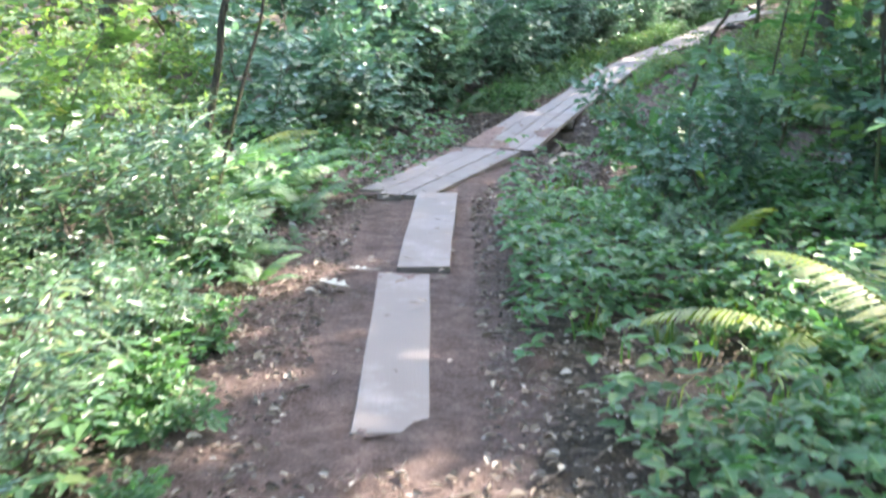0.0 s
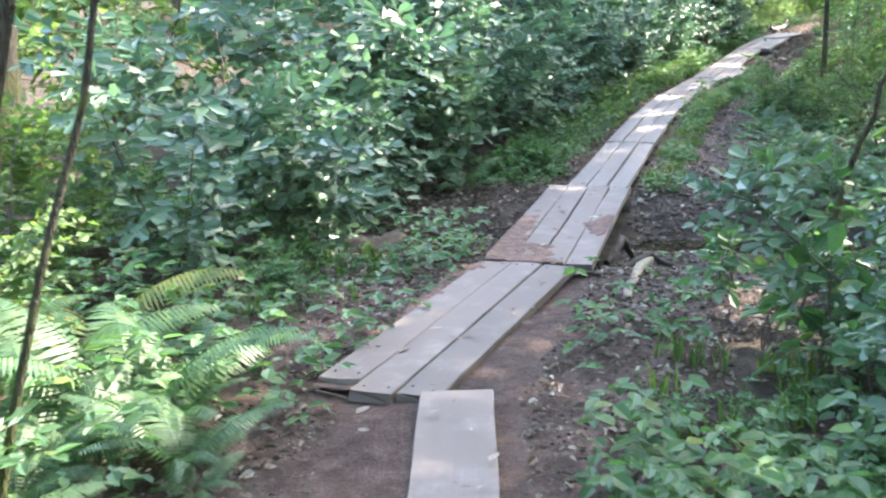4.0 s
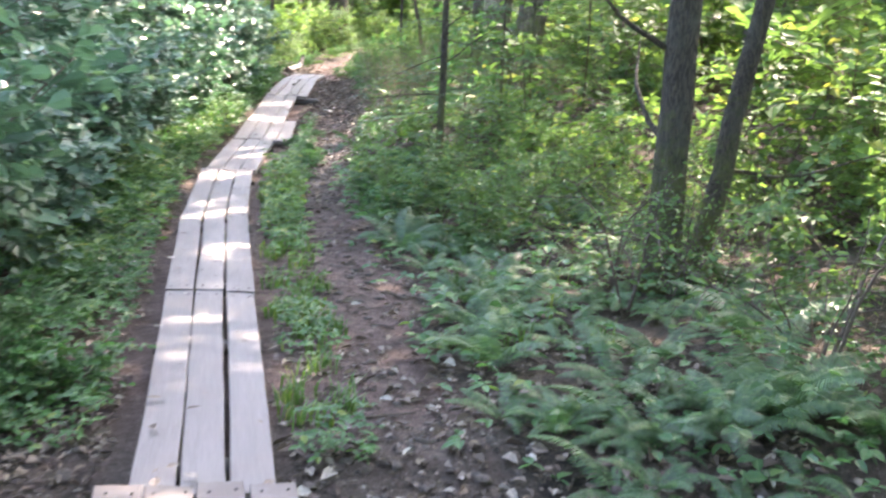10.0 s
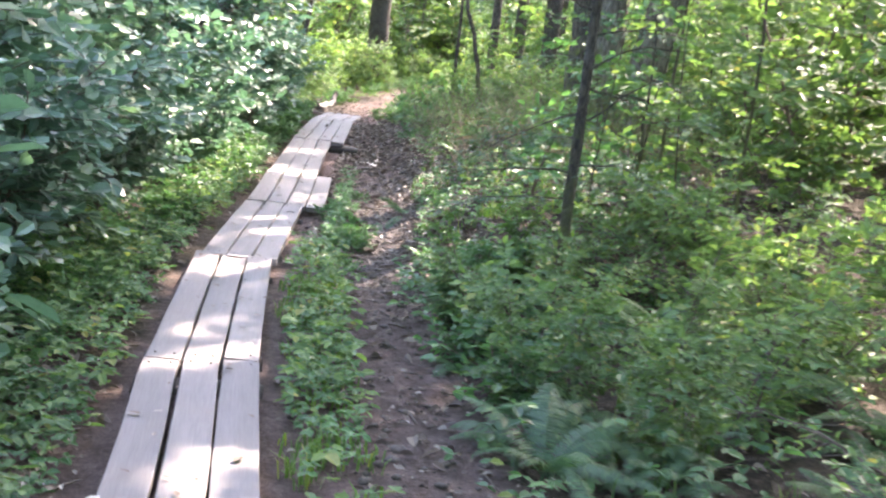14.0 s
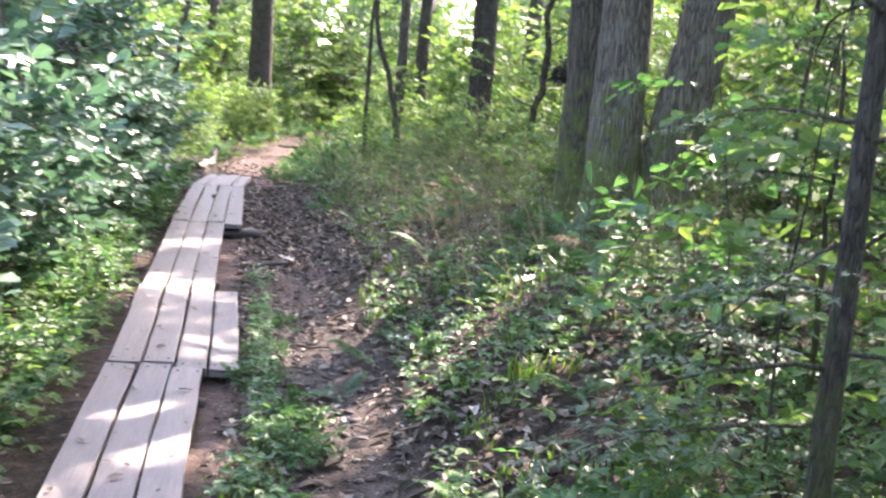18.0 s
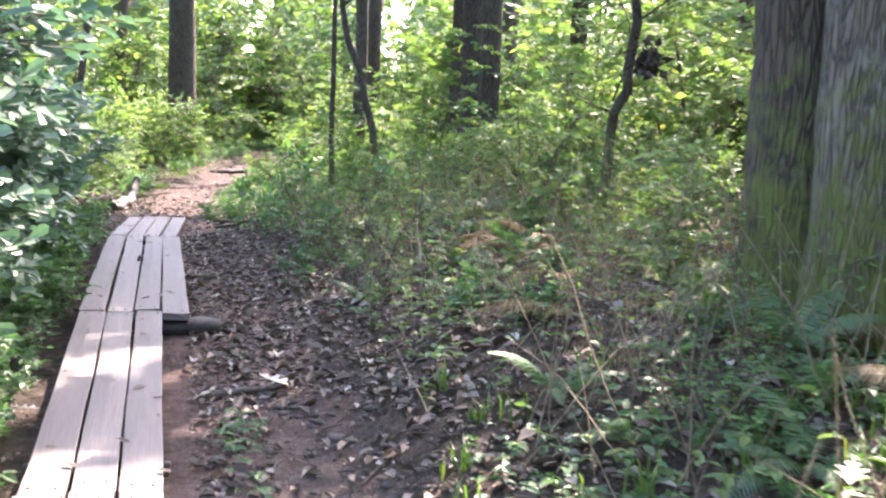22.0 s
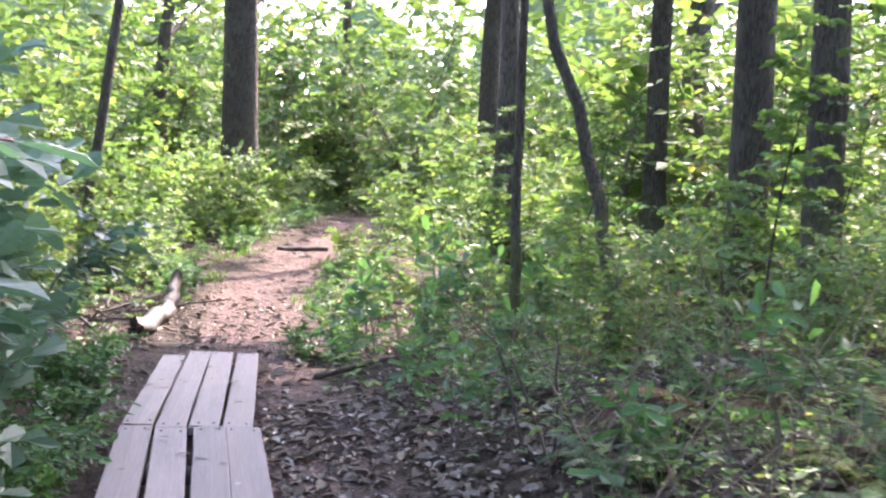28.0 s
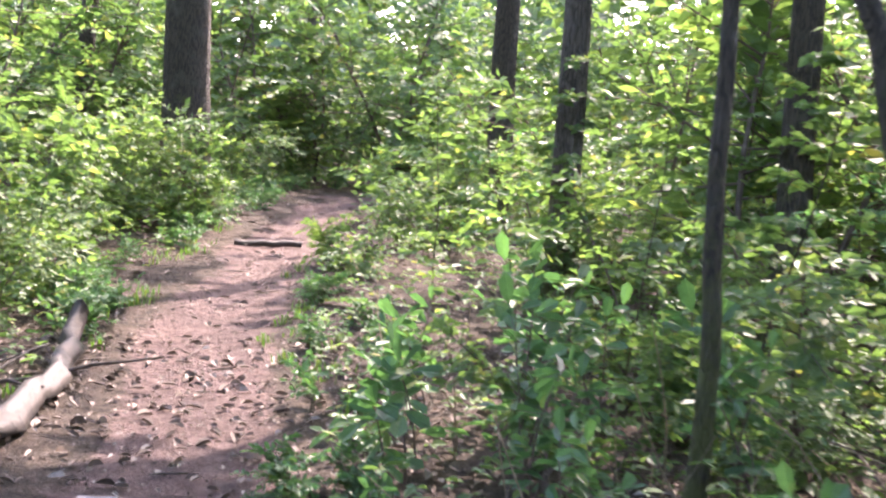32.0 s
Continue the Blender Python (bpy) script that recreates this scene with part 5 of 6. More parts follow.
while made_far < 38:
    fx, fyy = -26 + 66 * far_spots.random(), -14 + 80 * far_spots.random()
    fy0, d0 = along(fx, fyy)
    lim = 10.5 if d0 > 0 else 9.0
    ahead = fx > 3 and fyy > 18
    if ahead and (far_spots.random() < 0.8 or abs(float(d0)) < 20):
        continue
    if abs(float(d0)) < lim or (float(d0) < 0 and fyy < 3 and fx > -4):
        continue
    made_far += 1
    tree(fx, fyy, 0.08 + 0.1 * far_spots.random(), 11 + 4 * far_spots.random(), "tall woodland tree in the distance", 200 + made_far, (far_spots.normal(0, 0.03), far_spots.normal(0, 0.03)), (D, G)[made_far % 2], 5000, 4.2, seg=9, crown_low=0.12, size=0.27, limbs=1)


def opening(x, y):
    """Where the far woods part and the bright sky shows low between the trunks."""
    b = np.degrees(np.arctan2(x - 4.5, y - 22.0))
    return ((b > 24.5) & (b < 28.5)) | ((b > 43.5) & (b < 47.0)) | ((b > 34.0) & (b < 35.5)) | ((b > 53.0) & (b < 55.0))


def far_woods():
    """Leafy woods that close the view all round, and a high leaf layer added to shade them."""
    g = np.random.default_rng(77)
    k = 900
    ang, rad = np.where(g.random(k) < 0.65, -0.35 + 1.75 * g.random(k), g.random(k) * 6.28), 24 + 36 * g.random(k) ** 1.3
    cx, cy = 7 + rad * np.sin(ang), 24 + rad * np.cos(ang) * 1.15
    cz = land(cx, cy) + 0.3 + 10 * g.random(k) ** 1.6
    n = 90000
    idx = g.integers(0, k, n)
    pos = np.stack((cx, cy, cz), 1)[idx] + g.normal(0, 1, (n, 3)) * np.array((1.6, 1.6, 0.8))
    pos[:, 2] = np.maximum(pos[:, 2], land(pos[:, 0], pos[:, 1]) + 0.05)
    pos = pos[~opening(pos[:, 0], pos[:, 1]) | (g.random(n) < 0.4) | (pos[:, 2] < 2.0)]
    pos = pos[~sky_gap(pos)]
    n = len(pos)
    L = 0.42 * (0.6 + 0.8 * g.random(n))
    # loose leaf layer without trees, added overhead to shade the far foliage
    m = 44000
    ang, rad = g.random(m) * 6.28, 17 + 50 * g.random(m) ** 0.6
    high = np.stack((7 + rad * np.sin(ang), 24 + rad * np.cos(ang) * 1.15, 12.5 + 3.5 * g.random(m)), 1)
    high = high[(waves(high[:, 0], high[:, 1], 0.9, 41) > -0.25) & ~sunlit(high) & ~sky_gap(high)]
    pos, n = np.concatenate((pos, high)), n + len(high)
    L = np.concatenate((L, 0.52 * (0.6 + 0.7 * g.random(len(high)))))
    v, f = leaf_arrays(pos, g.normal(0, 1, (n, 3)) * np.array((1, 1, 0.4)), np.array((0, 0, 1.0)) + g.normal(0, 0.6, (n, 3)), L, L * 0.65, 0.1, 0.1, False)
    thing("far_woods", poly_mesh("far_woods", v, f), M_CROWN, "distant leafy woods closing the view, with a high leaf layer added for shade", "woods", kind="stuff")


def far_backdrop():
    """The dim edge of the woods, far off all round, with an uneven top."""
    n = 140
    a = np.linspace(0, 2 * math.pi, n, endpoint=False)
    r = 88 + 5 * np.sin(a * 7) + 3 * np.sin(a * 17)
    x, y = 7 + r * np.sin(a), 24 + r * np.cos(a)
    low, top = np.full(n, -3.0), 16 + 3 * np.sin(a * 11) + 2 * np.sin(a * 29 + 1) + 1.5 * np.sin(a * 53)
    top = np.where(opening(x, y), 5.0, top)
    v = np.concatenate((np.stack((x, y, low), 1), np.stack((x, y, top), 1)))
    i = np.arange(n)
    f = np.stack((i, (i + 1) % n, n + (i + 1) % n, n + i), 1)
    thing("backdrop", poly_mesh("backdrop", v, f, True), M_FARWOOD, "dim green wall of distant trees", "woods", kind="structure")


far_woods()
far_backdrop()


def needle_sprays(top_ob, heights, reach, seed):
    """Flat feathery conifer sprays on the low side branches of a young tree."""
    g = np.random.default_rng(seed)
    sets, sticks = [], []
    for k, h in enumerate(heights):
        a = k * 2.4 + g.random()
        b = bend((0, 0, h), (math.cos(a), math.sin(a), 0.12), reach * (0.7 + 0.5 * g.random()), 7, 0.1, g, -0.05)
        sticks.append(tube_arrays(b, np.linspace(0.007, 0.002, 7), 4))
        for j in range(1, 7):
            for s in (1, -1):
                c = a + s * (0.75 + 0.2 * g.random())
                tw = bend(b[j], (math.cos(c), math.sin(c), -0.08), 0.34 * (1.15 - j / 8) * (0.7 + 0.5 * g.random()), 4, 0.08, g, -0.05)
                pos, way, up, L, W = spray(g, tw, 17, 0.032, 0.3, 0.15, 0.9, 0.05, True, 0.0)
                sets.append((pos, way, up, L, W))
    pos, way, up, L, W = (np.concatenate(c) for c in zip(*sets))
    tagged(part("needle_spray", poly_mesh("needle_spray", *leaf_arrays(pos, way, up, L, W, 0.05, 0.05, False)), M_NEEDLE, top_ob), kind="stuff")
    part("branch", poly_mesh("branch", *join_arrays(sticks), True), M_BARK, top_ob)


young = [ob for ob in bpy.data.objects if ob.name.startswith("tree") and ob.parent is None and abs(ob.location.x - 4.88) < 0.01 and abs(ob.location.y - 18.05) < 0.01][0]
needle_sprays(young, (0.5, 0.75, 0.95, 1.1, 1.25, 1.4, 1.55, 1.7, 1.85, 2.0, 2.2, 2.4, 2.6, 2.9), 0.75, 7)
needle_sprays(tree(6.1, 19.1, 0.016, 2.2, "small feathery young conifer on the bank", 41, (0.02, 0.0), D, 0, 1.0, 0.01, seg=6, limbs=0), (0.2, 0.35, 0.5, 0.62, 0.75, 0.9, 1.05, 1.2, 1.4, 1.6, 1.8), 0.5, 8)


def dead_clump(top_ob, x, y, z, seed):
    """A dark clump of dead leaves caught on a twig."""
    g = np.random.default_rng(seed)
    n = 90
    pos = np.array((x, y, z)) + g.normal(0, 1, (n, 3)) * np.array((0.035, 0.035, 0.06))
    way = g.normal(0, 1, (n, 3)) + np.array((0, 0, -0.8))
    L = 0.06 + 0.05 * g.random(n)
    part("dead_leaf_clump", poly_mesh("dead_leaf_clump", *leaf_arrays(pos, way, g.normal(0, 1, (n, 3)), L, L * 0.6, 0.2, 0.1, False)), M_DARKWOOD, top_ob, "dark clump of dead leaves")
    part("twig", poly_mesh("twig", *tube_arrays(((0.06, 0.0, z - 0.3), (x * 0.5, y * 0.5, z - 0.05), (x, y, z)), (0.008, 0.006, 0.003), 5), True), M_BARK, top_ob)


kinked = [ob for ob in bpy.data.objects if ob.name.startswith("tree") and ob.parent is None and abs(ob.location.x - 9.3) < 0.01 and abs(ob.location.y - 25.52) < 0.01][0]
dead_clump(kinked, 0.26, -0.12, 1.95 - ground_z(9.3, 25.52), 5)


def trail_blaze(top_ob, cx, cy, z, r, facing, wide, tall):
    """A painted trail mark that follows the round of the trunk."""
    bm = bmesh.new()
    rows = []
    for v in np.linspace(0, tall, 7):
        a = facing + np.linspace(-wide / 2, wide / 2, 7) / r
        rows.append([bm.verts.new((cx + r * math.cos(b), cy + r * math.sin(b), z + v)) for b in a])
    for i in range(6):
        for j in range(6):
            bm.faces.new((rows[i][j], rows[i][j + 1], rows[i + 1][j + 1], rows[i + 1][j]))
    me = bpy.data.meshes.new("blaze")
    bm.to_mesh(me)
    bm.free()
    part("blaze", me, M_BLAZE, top_ob, "orange-yellow painted trail mark")


oak = [ob for ob in bpy.data.objects if ob.name.startswith("tree") and ob.parent is None and abs(ob.location.x - 7.97) < 0.01 and abs(ob.location.y - 22.6) < 0.01][0]
trail_blaze(oak, 0.06, 0.06, 1.97 - ground_z(7.97, 22.6), 0.195, math.atan2(-0.73, -0.68) + 0.45, 0.05, 0.13)

# ---- what covers the ground ----
def scatter(count, y0, y1, d0, d1, g, power=1.0):
    fy = y0 + (y1 - y0) * g.random(count)
    d = d0 + (d1 - d0) * g.random(count) ** power
    i = np.clip(np.searchsorted(TRAIL[:, 1], fy) - 1, 0, len(TRAIL) - 2)
    a, b = TRAIL[i], TRAIL[i + 1]
    t = ((fy - a[:, 1]) / (b[:, 1] - a[:, 1]))[:, None]
    q = a + t * (b - a)
    w = b - a
    w = w / np.linalg.norm(w, axis=1)[:, None]
    return q[:, 0] + d * w[:, 1], q[:, 1] - d * w[:, 0]


def patchy(x, y, g, scale, seed, level=0.0):
    return waves(x, y, scale, seed) + g.normal(0, 0.12, len(x)) > level


def clear_of_boards(x, y, half=0.36):
    fy, d = along(x, y)
    return (np.abs(d) > half) | (fy > 32.4) | (fy < 3.2)


def leaf_litter():
    """Fallen leaves, thick on the bank and thin on the trail."""
    g = np.random.default_rng(51)
    xs, ys = [], []
    for n, y0, y1, d0, d1 in ((4500, 1, 12, -2.5, 2.5), (6500, 3, 9.8, -1.0, 1.1), (1500, 32.2, 36, -2.3, -0.5), (1200, 12.6, 20, -1.2, -0.3), (3500, 12, 20, -1.5, 2.5), (15000, 20, 31, 0.25, 4.0), (5500, 19.5, 31, 0.3, 1.7), (6500, 8.6, 14.0, -2.0, 2.4), (3500, 30, 35, -1.2, 2.5), (1800, 33, 45, -2, 2.5), (1200, 19, 32, -1.5, -0.3), (4000, 12, 34, 3, 8)):
        x, y = scatter(n, y0, y1, d0, d1, g)
        xs.append(x), ys.append(y)
    x, y = np.concatenate(xs), np.concatenate(ys)
    ok = clear_of_boards(x, y, 0.33)
    pool, rut = trough(x, y)
    ok &= (pool < 0.5) & ((rut < 0.35) | (g.random(len(x)) < 0.3))
    x, y = x[ok], y[ok]
    n = len(x)
    a = g.random(n) * 6.28
    way = np.stack((np.cos(a), np.sin(a), g.normal(0, 0.12, n)), 1)
    up = np.array((0, 0, 1.0)) + g.normal(0, 0.4, (n, 3))
    fyl, dl = along(x, y)
    L = (0.022 + 0.075 * g.random(n) ** 2.2) * np.where(fyl < 12, 0.6, np.where((fyl > 19) & (fyl < 31) & (dl > 0.4), 1.0, 0.85))
    pos = np.stack((x, y, land(x, y) + 0.012 + 0.012 * g.random(n)), 1)
    v, f = leaf_arrays(pos, way, up, L, L * (0.35 + 0.45 * g.random(n)), 0.28, 0.22, True)
    thing("leaf_litter", poly_mesh("leaf_litter", v, f), M_LITTER, "dry brown and grey fallen leaves on the ground", "leaf litter", kind="stuff")


def board_leaves():
    """Single fallen leaves that lie on the boards."""
    g = np.random.default_rng(52)
    n = 290
    x, y = scatter(n, 4, 32.2, -0.26, 0.26, g, 1.0)
    deck_y = (3.5, 7.4, 7.6, 9.6, 9.75, 12.1, 12.3, 14.5, 17.1, 19.4, 21.5, 24.0, 26.4, 30.2, 32.3)
    deck_z = (0.01, 0.035, 0.005, -0.05, -0.024, -0.026, -0.07, -0.05, -0.04, -0.01, 0.035, 0.09, 0.21, 0.255, 0.255)
    fy, _ = along(x, y)
    z = np.interp(fy, deck_y, deck_z) + 0.008
    a = g.random(n) * 6.28
    way = np.stack((np.cos(a), np.sin(a), g.normal(0, 0.08, n)), 1)
    L = 0.03 + 0.05 * g.random(n) ** 2
    v, f = leaf_arrays(np.stack((x, y, z), 1), way, np.array((0, 0, 1.0)) + g.normal(0, 0.12, (n, 3)), L, L * 0.55, 0.1, 0.02, True)
    thing("fallen_leaves", poly_mesh("fallen_leaves", v, f), M_LITTER, "scattered dry leaves lying on the planks", "leaf litter", kind="stuff")


def cover(name, label, spots, seed, leaf, mat, hmax=0.22, trifoliate=True):
    """Low leafy ground plants: leaves in threes on short stalks."""
    g = np.random.default_rng(seed)
    P, W, U, L = [], [], [], []
    for n, y0, y1, d0, d1, level in spots:
        x, y = scatter(n, y0, y1, d0, d1, g)
        ok = patchy(x, y, g, 2.6, seed + 1, level) & clear_of_boards(x, y, 0.3)
        pool, rut = trough(x, y)
        ok &= (pool < 0.35) & (rut < 0.5)
        x, y = x[ok], y[ok]
        m = len(x)
        z = land(x, y) + 0.03 + hmax * g.random(m) ** 1.3
        a = g.random(m) * 6.28
        for k in range(3 if trifoliate else 1):
            b = a + (k - 1) * 1.5 + g.normal(0, 0.15, m)
            P.append(np.stack((x, y, z), 1))
            W.append(np.stack((np.cos(b), np.sin(b), g.normal(-0.1, 0.2, m)), 1))
            U.append(np.array((0, 0, 1.0)) + g.normal(0, 0.28, (m, 3)))
            L.append(leaf * (0.6 + 0.7 * g.random(m)) * (1.0 if k == 1 else 0.85))
    P, W, U, L = (np.concatenate(q) for q in (P, W, U, L))
    v, f = leaf_arrays(P, W, U, L, L * 0.68, 0.12, 0.12, True)
    thing(name, poly_mesh(name, v, f), mat, label, "ground plants", kind="stuff")


def grass(spots, seed):
    g = np.random.default_rng(seed)
    P, Wy, H = [], [], []
    for n, y0, y1, d0, d1, h in spots:
        x, y = scatter(n, y0, y1, d0, d1, g)
        m = max(1, n // 16)
        idx = g.integers(0, m, n)
        x, y = x[:m][idx] + g.normal(0, 0.035, n), y[:m][idx] + g.normal(0, 0.035, n)
        ok = patchy(x, y, g, 3.2, 91, -0.1) & clear_of_boards(x, y, 0.3)
        x, y = x[ok], y[ok]
        P.append(np.stack((x, y, land(x, y)), 1))
        H.append(h * (0.4 + 0.8 * g.random(len(x))))
    P, H = np.concatenate(P), np.concatenate(H)
    n = len(P)
    a = g.random(n) * 6.28
    lean = np.stack((np.cos(a), np.sin(a), np.zeros(n)), 1)
    side = np.stack((-np.sin(a), np.cos(a), np.zeros(n)), 1) * (0.003 + 0.003 * g.random(n))[:, None]
    up = np.array((0, 0, 1.0))
    bendy = (0.25 + 0.6 * g.random(n))[:, None]
    mid, tip = P + (up * 0.6 + lean * bendy * 0.25) * H[:, None], P + (up * 0.85 + lean * bendy) * H[:, None]
    v = np.stack((P - side, P + side, mid + side, tip, mid - side), 1).reshape(-1, 3)
    base = (np.arange(n) * 5)[:, None, None]
    f = np.concatenate((base + np.array([[[0, 1, 2, 4]]]), base + np.array([[[4, 2, 3, 3]]])), 1).reshape(-1, 4)
    quad = f[0::2]
    tri = f[1::2][:, :3]
    me = bpy.data.meshes.new("grass")
    me.from_pydata(v.tolist(), [], quad.tolist() + tri.tolist())
    thing("grass", me, M_GRASS, "tufts of fresh green grass beside the boards", "grass", kind="stuff")


leaf_litter()
board_leaves()
cover("ground_cover", "low ivy-like green plants covering the bank", ((3000, 1.0, 4.2, 0.72, 3.2, -0.05), (4400, 4.2, 8.0, 0.5, 3.2, 0.0), (700, 8.0, 9.6, 1.5, 3.2, -0.1), (2200, 1.0, 9.0, -2.4, -0.8, -0.1), (1500, 12.0, 20, 0.95, 3.4, -0.1), (300, 7.0, 10.2, 0.4, 1.0, 0.1), (350, 7.2, 10.5, -0.9, -0.35, 0.0)), 61, 0.07, M_COVER, 0.3)
cover("ground_cover", "small green seedlings and creepers along the boards", ((1300, 15, 24, -1.1, -0.33, -0.2), (500, 15.0, 20.0, 0.36, 0.7, 0.0), (2600, 19.0, 31.0, 1.3, 4.2, 0.0), (2600, 31.0, 46.0, 0.7, 3.0, -0.2), (2400, 32.0, 46.0, -3.0, -0.7, -0.2), (3000, 20.0, 40.0, 3.5, 9.0, -0.1)), 63, 0.06, M_LIGHT, 0.3)
cover("ground_cover", "short mixed herbs growing close beside the boards", ((1500, 12.6, 20.5, 0.36, 0.66, 0.1), (900, 20.5, 24.5, 0.46, 0.7, -0.3), (2600, 12.8, 20.0, -0.95, -0.36, -0.6), (900, 20.0, 31.0, -0.8, -0.42, -0.5), (3000, 18.6, 23.5, 1.2, 3.4, -0.2), (900, 23.5, 31.0, 1.0, 3.4, 0.1)), 65, 0.043, M_COVER, 0.12)
grass(((1500, 2.6, 8.5, 0.8, 2.2, 0.16), (350, 8.4, 10.2, -1.5, -0.7, 0.14), (2600, 12.6, 20.5, 0.34, 0.66, 0.1), (2200, 18.6, 24, 1.2, 3.2, 0.11), (700, 33.5, 42, 0.4, 0.9, 0.09), (700, 33.5, 42, -0.9, -0.45, 0.09), (500, 13.6, 19, 1.3, 2.2, 0.2), (1600, 19.5, 29, 1.4, 3.8, 0.16)), 71)


def debris():
    """Broken twigs and bits of bark over the trail and the bank."""
    g = np.random.default_rng(81)
    sets = []
    for n, y0, y1, d0, d1 in ((520, 1, 12, -1.6, 1.8), (420, 12, 20, -1.2, 1.6), (900, 20, 31, 0.3, 3.6), (420, 30, 42, -1.2, 2.0), (260, 20.5, 31, 0.7, 3.8)):
        x, y = scatter(n, y0, y1, d0, d1, g)
        ok = clear_of_boards(x, y, 0.34)
        for px, py in zip(x[ok], y[ok]):
            L, a = (0.04 + 0.22 * g.random() ** 3) * (2.2 if n == 260 else 1.0), g.random() * 6.28
            qx, qy = px + L * math.cos(a), py + L * math.sin(a)
            z0, z1 = land(np.array((px, qx)), np.array((py, qy)))
            r = 0.002 + 0.006 * g.random() ** 2
            sets.append(tube_arrays(((px, py, z0 + 0.012), ((px + qx) / 2 + g.normal(0, 0.01), (py + qy) / 2, (z0 + z1) / 2 + 0.016), (qx, qy, z1 + 0.012)), (r, r, r * 0.6), 4))
    thing("twig_litter", poly_mesh("twig_litter", *join_arrays(sets), True), M_TWIG, "broken twigs and bark scattered on the ground", "twigs", kind="stuff")


def clods():
    """Trodden lumps of wet mud in the hollow and beside the boards."""
    g = np.random.default_rng(82)
    bm = bmesh.new()
    bmesh.ops.create_icosphere(bm, subdivisions=1, radius=1)
    base = np.array([v.co[:] for v in bm.verts])
    face = np.array([[v.index for v in f.verts] for f in bm.faces])
    bm.free()
    sets = []
    for n, y0, y1, d0, d1, s in ((1100, 9.2, 13.2, 0.36, 2.4, 0.032), (800, 9.2, 13.4, -1.6, -0.4, 0.03), (400, 13, 20, 0.6, 1.15, 0.024), (500, 20, 26, 0.5, 1.3, 0.03), (500, 3.2, 9.5, -0.8, 0.9, 0.014)):
        x, y = scatter(n, y0, y1, d0, d1, g)
        ok = clear_of_boards(x, y, 0.34)
        x, y = x[ok], y[ok]
        z = land(x, y)
        for px, py, pz in zip(x, y, z):
            k = s * (0.35 + 1.1 * g.random() ** 2)
            v = base * (1 + g.normal(0, 0.34, (len(base), 1))) * np.array((k, k * (0.6 + 0.5 * g.random()), k * 0.35))
            a = g.random() * 6.28
            rot = np.array(((math.cos(a), -math.sin(a), 0), (math.sin(a), math.cos(a), 0), (0, 0, 1)))
            sets.append((v @ rot + np.array((px, py, pz + k * 0.12)), face))
    thing("mud_clods", poly_mesh("mud_clods", *join_arrays(sets), True), M_MUD, "trodden lumps of damp mud beside the boards", "mud", kind="stuff")


def crumbs():
    """Small crumbs of soil and scraps of leaf trodden into the bare ground."""
    g = np.random.default_rng(84)
    base = np.array(((1, 0, 0), (0, 1, 0), (-1, 0, 0), (0, -1, 0), (0, 0, 1)), float)
    face = np.array(((0, 1, 4), (1, 2, 4), (2, 3, 4), (3, 0, 4)))
    V, F, m = [], [], 0
    for n, y0, y1, d0, d1, s in ((5500, 3.0, 9.4, -0.9, 1.1, 0.011), (9000, 8.6, 13.4, -1.6, 2.4, 0.017), (2600, 13.4, 20.0, -0.9, 1.3, 0.012), (3000, 19, 31.5, 0.3, 1.5, 0.012), (1800, 32.2, 38, -0.8, 0.9, 0.011)):
        x, y = scatter(n, y0, y1, d0, d1, g)
        ok = clear_of_boards(x, y, 0.33)
        x, y = x[ok], y[ok]
        k = s * (0.4 + 1.3 * g.random(len(x)) ** 2.5)
        v = base[None] * (1 + g.normal(0, 0.35, (len(x), 5, 1))) * np.stack((k, k * 0.75, k * 0.6), 1)[:, None]
        v = v + np.stack((x, y, land(x, y) + 0.001), 1)[:, None]
        V.append(v.reshape(-1, 3))
        F.append(((np.arange(len(x)) * 5)[:, None, None] + face[None]).reshape(-1, 3) + m)
        m += len(x) * 5
    thing("soil_crumbs", poly_mesh("soil_crumbs", np.concatenate(V), np.concatenate(F)), M_CRUMB, "small crumbs of soil scattered over the bare ground", "soil", kind="stuff")


debris()
clods()
crumbs()


def dead_stalks():
    """Thin dry stalks standing and leaning over the bank."""
    g = np.random.default_rng(83)
    sets = []
    for n, y0, y1, d0, d1 in ((640, 21.5, 31, 1.3, 4.2), (60, 13, 20, 2.6, 4.5), (50, 31, 36, 1.0, 3.0)):
        x, y = scatter(n, y0, y1, d0, d1, g)
        for px, py in zip(x, y):
            z = ground_z(px, py)
            L = 0.3 + 0.55 * g.random()
            line = bend((px, py, z - 0.02), (g.normal(0, 0.45), g.normal(0, 0.45), 1.0), L, 5, 0.1, g, -0.05)
            sets.append(tube_arrays(line, np.linspace(0.0035, 0.0015, 5) * (0.7 + 0.8 * g.random()), 3))
    thing("dry_stalks", poly_mesh("dry_stalks", *join_arrays(sets), True), M_STALK, "thin dry brown stalks standing on the bank", "stalks", kind="stuff")


dead_stalks()

# ---- deadwood, stones and small things ----
def stick(name, label, points, r0, r1, mat, seed, cat="branch", seg=8, rough=0.2):
    g = np.random.default_rng(seed)
    pts = np.array(points, float)
    t = np.linspace(0, 1, len(pts))
    tt = np.linspace(0, 1, max(8, len(pts) * 3))
    line = np.stack([np.interp(tt, t, pts[:, k]) for k in range(3)], 1) + g.normal(0, r0 * 0.22, (len(tt), 3))
    base = line[0].copy()
    me = poly_mesh(name, *tube_arrays(line - base, np.linspace(r0, r1, len(tt)), seg, rough, g), True)
    thing(name, me, mat, label, cat, at=Matrix.Translation(base))


def on_ground(x, y, up=0.0):
    return (x, y, ground_z(x, y) + up)


